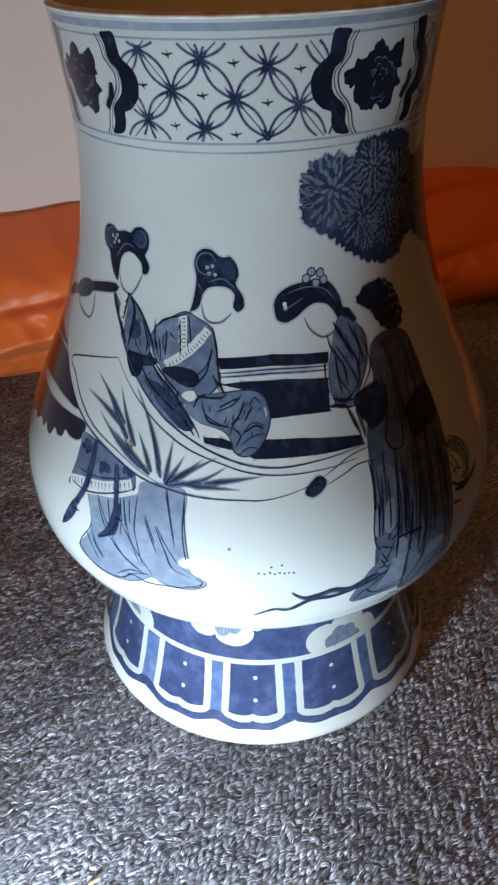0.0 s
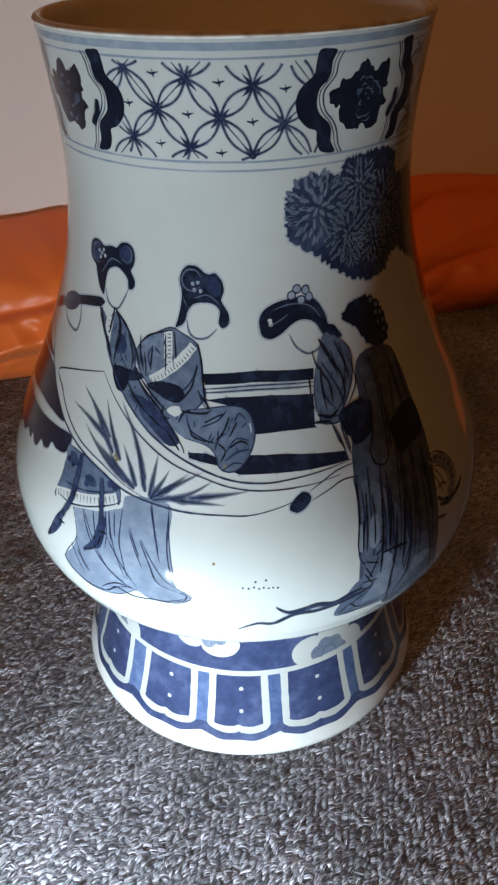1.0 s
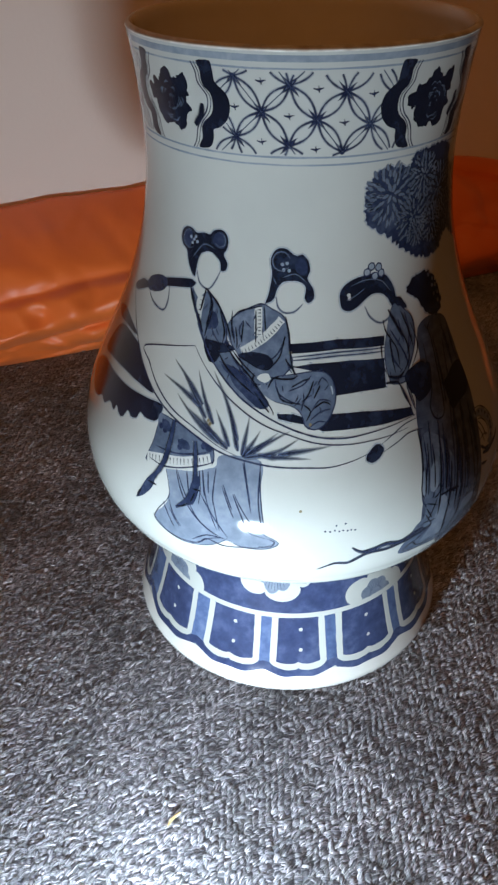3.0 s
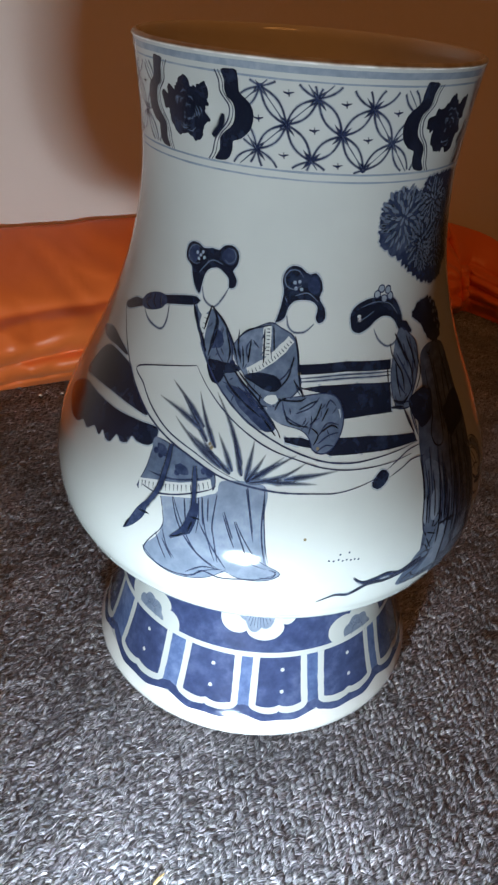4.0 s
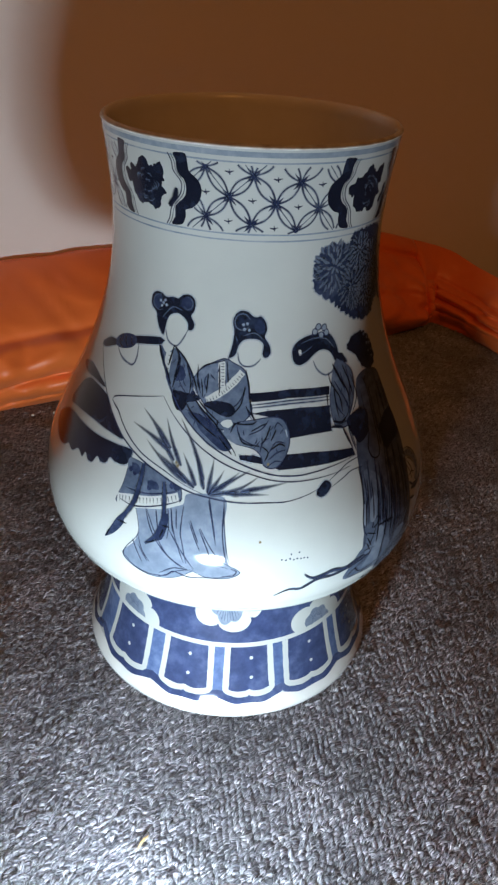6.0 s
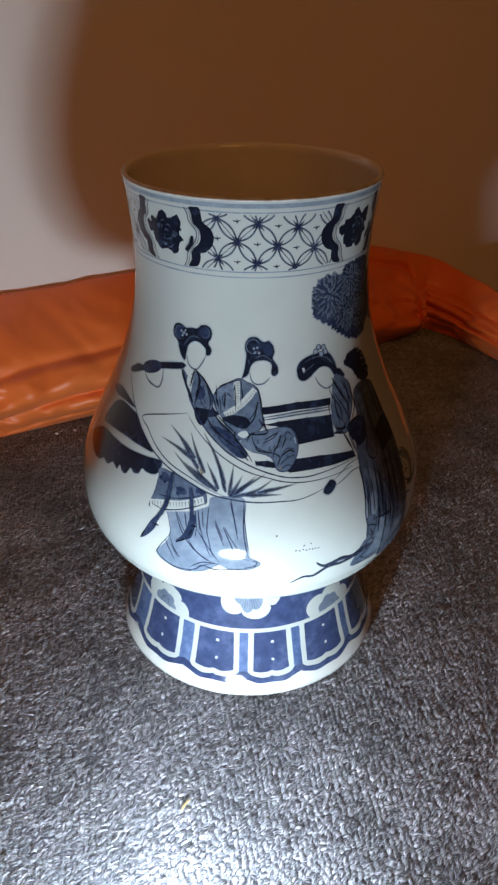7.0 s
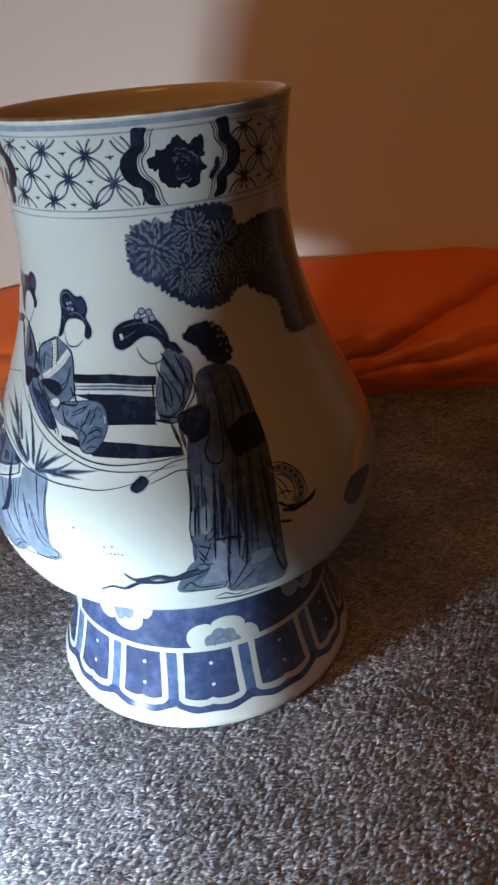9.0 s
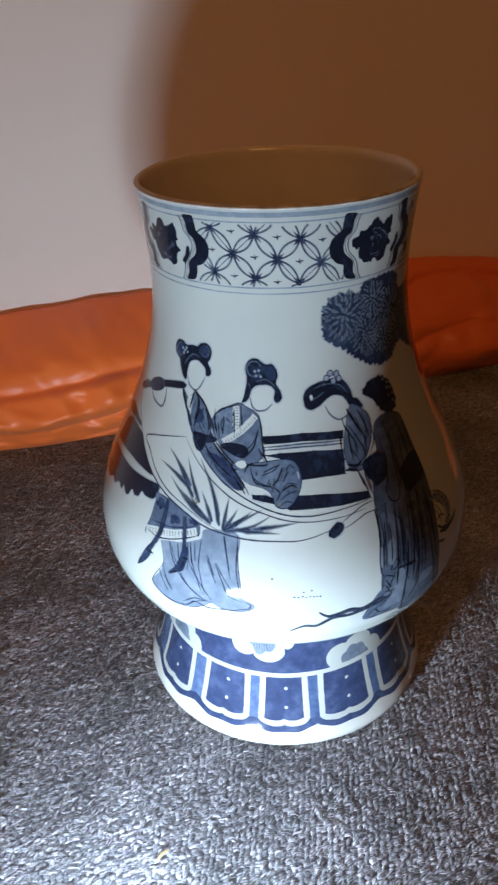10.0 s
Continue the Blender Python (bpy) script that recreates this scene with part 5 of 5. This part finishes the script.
painted("cloth_hem", LINE, strokes=[(0.52, [(-38.8, 179.3), (-58.2, 171.7), (-54.4, 167), (-48.9, 161.2), (-41.9, 155.9), (-33.7, 152), (-26.8, 148), (-21.8, 145.9)]), (0.45, [(-38.8, 179.3), (-34.4, 173.5), (-28.6, 167.3), (-22.3, 161.9), (-15.7, 157.5), (-8.7, 154.5), (-2.2, 151.9), (5.5, 150.7), (15.1, 151), (22.2, 152.1)])], level=5)
LEAVES = [[(-40.6, 168.6), (-36.0, 163.0), (-31.2, 156.4)], [(-24.6, 158.4), (-23.0, 153.0), (-21.6, 147.6)], [(-9.0, 156.0), (-14.4, 151.6), (-19.8, 146.4)], [(-36.6, 158.0), (-31.6, 154.4), (-27.0, 150.6)], [(-47.5, 166), (-40, 163.5), (-33.1, 159.6)], [(-44.8, 172.5), (-38.7, 167.3), (-32.8, 160.6)], [(-36, 171.5), (-32.9, 163.4), (-28.9, 155)], [(-31.2, 172.7), (-25.9, 162.8), (-21.9, 151.2)], [(-33.2, 157.9), (-28.9, 152.4), (-24.3, 147.7)], [(-28.8, 160.1), (-26.1, 154.2), (-23.9, 148.6)], [(-19.5, 160.1), (-20, 153), (-20.6, 146.4)], [(-16.4, 155.6), (-18.1, 151.1), (-20.4, 145.9)], [(-12, 155.2), (-16.5, 150.1), (-20.3, 145.9)], [(-6.6, 153.6), (-12.5, 148.6), (-19.8, 145.8)], [(1.2, 150.8), (-5.4, 149.4), (-11.7, 148)], [(-3.8, 146.6), (-9.4, 146.9), (-15.9, 146.9)], [(-41.2, 161.5), (-33.5, 154.5), (-26.6, 149)]]
for leaf in LEAVES:
    soft_leaf, core = bmesh.new(), bmesh.new()
    leaf_into(soft_leaf, leaf, 3.3, 7)
    blade = part("bamboo_leaf", soft_leaf, MID, vase)
    leaf_into(core, smooth_line(leaf)[2:], 1.3, 8)
    part("leaf_core", core, LINE, blade)
# ground strokes, dots and iron spots
painted("ground_stroke", DEEP, strokes=[(2.3, [(6.1, 108.9), (8.5, 105.7), (11.6, 105.9), (14.7, 107.2), (18.4, 105.9), (22.4, 108.2), (26.7, 110)]), (1.7, [(-1.7, 97.9), (2.4, 101.2), (5.5, 100.5), (10.1, 104.4), (14.8, 104.3), (19.8, 105.7), (25, 107.8), (27.1, 109.7)]), (0.9, [(28.2, 88.9), (35.4, 87.1), (43, 87.2)])], level=4, taper=(0.15, 0.5))
painted("ground_line", INK, strokes=[(0.7, [(p, q + 0.7) for p, q in [(6.1, 108.9), (8.5, 105.7), (11.6, 105.9), (14.7, 107.2), (18.4, 105.9), (22.4, 108.2), (26.7, 110)]]), (0.6, [(p, q - 0.5) for p, q in [(-1.7, 97.9), (2.4, 101.2), (5.5, 100.5), (10.1, 104.4), (14.8, 104.3), (19.8, 105.7), (25, 107.8), (27.1, 109.7)]])], level=5, taper=(0.2, 0.4))
spotted("ground_dot", [(-0.4, 118.7), (0.7, 118.4), (1.8, 118.8), (2.8, 118.2), (3.7, 118.5), (4.7, 118.2), (5.6, 118.3), (6.5, 118.1), (2.1, 121), (4.2, 121.5)], 0.42, 1, LINE)
spotted("leaf_node", [(-29.9, 154.8), (-30.4, 156)], 0.6, 9, SPOT)
for spot in [(-6.1, 127.7), (-3.9, 158.2), (-29.8, 155.1), (-9.5, 182)]:
    spotted("iron_spot", [spot], 0.6, 8, SPOT)
painted("rock_patch", MID, [[(68.1, 116.6), (72.4, 123.3), (79.8, 122.1), (84.9, 118.8), (79.8, 112.4), (73.3, 108.8)]])


# ---- tree: tufts of petals over a dark wash ----
def rosette(deg, mm, size, seed):
    rnd = random.Random(seed)
    k = float(radius(mm / 1000)) * 1000 * math.pi / 180
    pale, dark = bmesh.new(), bmesh.new()
    for ring, (count, start) in enumerate(((6, 0.08), (11, 0.34), (17, 0.60), (23, 0.80))):
        for i in range(count):
            a = (i + 0.5 * (ring % 2) + rnd.uniform(-0.22, 0.22)) * 2 * math.pi / count
            r0 = size * (start + rnd.uniform(-0.05, 0.05))
            r1 = r0 + size * rnd.uniform(0.24, 0.34)
            b = a + rnd.uniform(-0.10, 0.10)
            run = [(deg + r * math.cos(c) / k, mm + r * math.sin(c)) for r, c in ((r0, a), (r0 * 0.65 + r1 * 0.35, a * 0.6 + b * 0.4 + 0.03), (r0 * 0.3 + r1 * 0.7, b + 0.02), (r1, b))]
            stroke_into(pale, run, size * rnd.uniform(0.145, 0.19), 8, (0.4, 0.35), False)
            if rnd.random() < 0.35:
                stroke_into(dark, [(p + 0.09 * size / k, q) for p, q in run[1:]], size * 0.06, 9, (0.4, 0.3), False)
    part("foliage_petal", pale, MID, foliage)
    part("foliage_gap", dark, INK, foliage)


foliage = painted("foliage_mass", DEEP, [lobed([(14.1, 231.3), (14.3, 236.7), (17.6, 240.5), (23.6, 241.7), (30.5, 240.5), (32.2, 244.2), (38.6, 245.4), (48.8, 245.1), (54.2, 242.5), (55.2, 237.5), (59.7, 234.9), (67, 236.5), (81, 236.3), (91.4, 231.3), (95.6, 216.7), (95.4, 202.5), (95.5, 190.1), (92.4, 183.9), (84.3, 185.4), (76.4, 186), (71.4, 188.9), (70.5, 195.1), (70.9, 200.5), (67.9, 204.3), (62.2, 207.6), (56.5, 212.4), (51.6, 211.2), (46.4, 207.2), (36.2, 208.1), (29.3, 212.4), (22.6, 218.4), (14.7, 224.3)], 1.3, 3.0)], level=1, curved=False, label="dark cobalt mass of tufted foliage")
ROSETTES = [(23.6, 232.5, 10.0), (33.6, 222.5, 8.0), (38.0, 236.5, 7.5), (35.0, 217.0, 4.5), (48.5, 229.0, 9.5), (44.0, 218.5, 7.0), (53.0, 219.5, 6.5), (66.0, 225.5, 9.0)]
for seed, (deg, mm, size) in enumerate(ROSETTES):
    rosette(deg, mm, size, seed)


tagged(part("cobalt_bleed", RUN, BLEED, vase), "faint blue bleed round the painted lines", kind="stuff")


# ---- crumpled orange plastic bag along the wall ----
# creases: slant in radians, spacing along and across, depth in metres
CREASES = [(0.35, 0.11, 0.050, 0.020), (-0.30, 0.09, 0.045, -0.018), (0.75, 0.050, 0.026, 0.007), (-0.60, 0.055, 0.022, -0.007), (0.15, 0.024, 0.012, 0.0016), (-0.45, 0.022, 0.013, -0.0016)]
# folds of the film beside the vase: place along the wall and height
FOLD_HIGH = [(-0.03, 0.038), (0.0, 0.042), (0.03, 0.046), (0.067, 0.061), (0.10, 0.074), (0.14, 0.089), (0.18, 0.095), (0.22, 0.091), (0.27, 0.079), (0.31, 0.070)]
FOLD_LOW = [(-0.03, 0.022), (0.05, 0.033), (0.10, 0.042), (0.15, 0.052), (0.20, 0.058), (0.26, 0.048), (0.31, 0.040)]


def bag():
    """A slumped sleeve of film: its ridge leans on the wall, then turns into the room; front and back slopes fall from it."""
    ridge = [(-0.42, -0.003), (-0.37, -0.003), (-0.30, -0.003), (-0.22, -0.003), (-0.10, -0.003), (0.10, -0.003), (0.24, -0.005), (0.305, -0.010), (0.343, -0.035), (0.355, -0.09), (0.353, -0.17), (0.345, -0.27)]
    high = [0.066, 0.089, 0.105, 0.108, 0.109, 0.112, 0.098, 0.083, 0.072, 0.060, 0.052, 0.044]
    front = [0.006, 0.026, 0.068, 0.086, 0.088, 0.089, 0.082, 0.070, 0.052, 0.043, 0.041, 0.037]
    back = [0.0015, 0.0015, 0.0015, 0.0015, 0.0015, 0.0015, 0.003, 0.008, 0.022, 0.032, 0.034, 0.032]
    line = smooth_line(ridge, False, 0.0035)
    n, m = len(line), 96
    pos = [0.0]
    for p, q in zip(line, line[1:]):
        pos.append(pos[-1] + (q - p).length)
    knots = [min(range(n), key=lambda i: (line[i] - Vector(k)).length) for k in ridge]
    verts = []
    for i, p in enumerate(line):
        h, wf, wb = (float(np.interp(i, knots, some)) for some in (high, front, back))
        h += 0.004 * noise.noise((pos[i] * 9.0, 0.3, 8.0)) + 0.0022 * noise.noise((pos[i] * 31.0, 1.3, 4.0))
        d = (line[min(i + 1, n - 1)] - line[max(i - 1, 0)]).normalized()
        across = Vector((d.y, -d.x))
        u = pos[i]
        for j in range(m):
            s = j / (m - 1)
            if s < 0.75:
                ph = s / 0.75
                x = wf * (1 - ph**2.7) * (0.72 + 0.32 * math.sin(math.pi * min(1, ph * 2.2) * 0.5 + 0.0)) + 0.002
                z = h * ph
                # long creases that wander along the sleeve, and wrinkles that fan between them
                wander = 0.15 * noise.noise((u * 5.0, 1.7, 0.2)) + 0.07 * noise.noise((u * 13.0, 4.1, 0.6))
                f = 0.0
                right = 1 / (1 + math.exp(-(p.x + 0.02) * 70.0)) if i <= knots[7] else 0.0
                rise = 0.55 * (p.x - 0.02) if p.x < 0.2 else 0.1
                for c, depth, sharp in ((0.36, 0.0110, 30.0), (0.17, 0.0080, 34.0)):
                    e = ph - c - 0.6 * wander * (1.3 - c) - rise * (1.2 - c) - 0.05 * noise.noise((u * 8.0, c * 20, 5.0))
                    f -= (1 - right) * depth * math.exp(-abs(e) * sharp) * max(0.15, 0.75 + 0.9 * noise.noise((u * 6.0, c * 9, 2.0)))
                    f += (1 - right) * 0.35 * depth * math.exp(-((e - 0.10) * 12.0) ** 2)
                # the lower film bulges out under one long crisp fold
                e = ph - 0.60 - 0.5 * wander - 0.25 * (p.x if p.x < 0.2 else 0.2)
                lap = 1 / (1 + math.exp(min(60.0, e * 90.0)))
                f += (1 - right) * (0.0065 * lap * math.exp(min(0.0, e) * 3.0) - 0.004 * math.exp(-abs(e - 0.03) * 30.0))
                # beside the vase one fold climbs slantwise and sinks again, a softer one follows it below
                for fold, deep, above, below in ((FOLD_HIGH, 0.013, 0.004, 0.013), (FOLD_LOW, 0.007, 0.006, 0.010)):
                    e = z - float(np.interp(p.x, *zip(*fold))) - 0.003 * noise.noise((u * 40.0, deep * 900, 2.0))
                    f -= right * deep * math.exp(-abs(e) / (above if e > 0 else below))
                    f += right * 0.45 * deep * math.exp(-(((e - 0.016) / 0.010) ** 2))
                f -= right * 0.010 * math.exp(-z / 0.010) / (1 + math.exp((p.x - 0.10) * 60.0))
                # pinched hollows where the sleeve turns
                for px, pc, deep in ((0.262, 0.70, 0.013), (0.285, 0.34, 0.013), (0.225, 0.66, 0.008)):
                    f -= deep * math.exp(-(((p.x - px) / 0.022) ** 2) - ((ph - pc) / 0.085) ** 2) if i <= knots[7] else 0.0
                if i > knots[7]:
                    f -= 0.011 * math.exp(-abs(ph - 0.58 - 0.5 * wander) * 14.0)
                f += 0.004 * noise.noise((u * 12.0, z * 24.0, 1.0))
                # smooth facets with sharp valleys and ridges between, slanting both ways
                calm = 0.40 + 0.60 / (1 + math.exp((p.x + 0.06) * 40.0)) + 0.6 / (1 + math.exp((0.20 - p.x) * 50.0))
                calm *= 0.55 + 0.45 * lap
                q = (u + 0.012 * noise.noise((u * 22.0, z * 22.0, 6.0)), z + 0.010 * noise.noise((u * 22.0, z * 22.0, 7.0)))
                for turn_by, wide, tall, deep in CREASES:
                    c, d2 = math.cos(turn_by), math.sin(turn_by)
                    n1 = noise.noise(((c * q[0] + d2 * q[1]) / wide, (c * q[1] - d2 * q[0]) / tall, 10 * turn_by + 3.0))
                    f += deep * calm * (abs(n1) - 0.2)
                fade = min(1.0, ph * 9, (1 - ph) * 7)
                x += f * fade
                z += 0.35 * f * fade
            else:
                ph = 1 - (s - 0.75) / 0.25
                x = -wb * (1 - ph**2.2)
                z = h * ph
            verts.append(at_wall(p.x + across.x * x, min(p.y + across.y * x, -0.001), max(z, 0.0) - 0.0012))
    ob = tagged(new("plastic_bag"), "crumpled orange plastic bag lying along the foot of the wall", "plastic bag")
    for name, first, last, label in (("body", 0, knots[7], ""), ("gathered_neck", knots[7], n - 1, "bunched neck of the bag turned into the room")):
        some = verts[first * m:(last + 1) * m]
        rows = last - first
        faces = [(i * m + j, i * m + (j + 1) % m, (i + 1) * m + (j + 1) % m, (i + 1) * m + j) for i in range(rows) for j in range(m)]
        faces += [tuple(reversed(range(m))), tuple(range(rows * m, (rows + 1) * m))]
        piece = new(name, mesh_of(name, some, faces, PLASTIC))
        piece.parent = ob
        if label:
            tagged(piece, label)
    return ob


bag()


# ---- crumbs on the carpet ----
def straw():
    bm = bmesh.new()
    path = [(-0.0035, 0, 0.0), (-0.001, 0.0003, 0.0004), (0.0015, 0, 0.0005), (0.004, -0.0004, 0.0003)]
    rows = []
    for i, (x, y, z) in enumerate(path):
        r = (0.0004, 0.0007, 0.0007, 0.0003)[i]
        rows.append([bm.verts.new((x, y + r * math.cos(a), z + r * math.sin(a))) for a in [k * math.pi / 3 for k in range(6)]])
    for p, q in zip(rows, rows[1:]):
        for k in range(6):
            bm.faces.new((p[k], p[(k + 1) % 6], q[(k + 1) % 6], q[k]))
    bm.faces.new(rows[0])
    bm.faces.new(list(reversed(rows[-1])))
    me = bpy.data.meshes.new("straw")
    bm.to_mesh(me)
    bm.free()
    me.materials.append(STRAW)
    ob = tagged(new("straw", me), "short tan bit of straw lying on the carpet", "straw")
    ob.matrix_world = pose(-0.0664, -0.1378, 0.0004, 0, 0, 48)
    return ob


straw()


def crumb(x, y, size, turn):
    """An uneven pale crumb lying in the pile."""
    bm = bmesh.new()
    bmesh.ops.create_icosphere(bm, subdivisions=2, radius=size)
    for v in bm.verts:
        v.co *= 1 + 0.5 * noise.noise(v.co / size * 1.3 + Vector((turn, 0, 0)))
        v.co.z *= 0.6
    me = bpy.data.meshes.new("crumb")
    bm.to_mesh(me)
    bm.free()
    me.materials.append(CRUMB)
    ob = tagged(new("crumb", me), "tiny pale crumb lying on the carpet by the bag", "crumb", group="crumbs by the bag")
    ob.matrix_world = pose(x, y, 0.0004, 0, 0, turn * 40)
    return ob


crumb(-0.1161, 0.2560, 0.0016, 1.0)
crumb(-0.0992, 0.2585, 0.0013, 2.0)
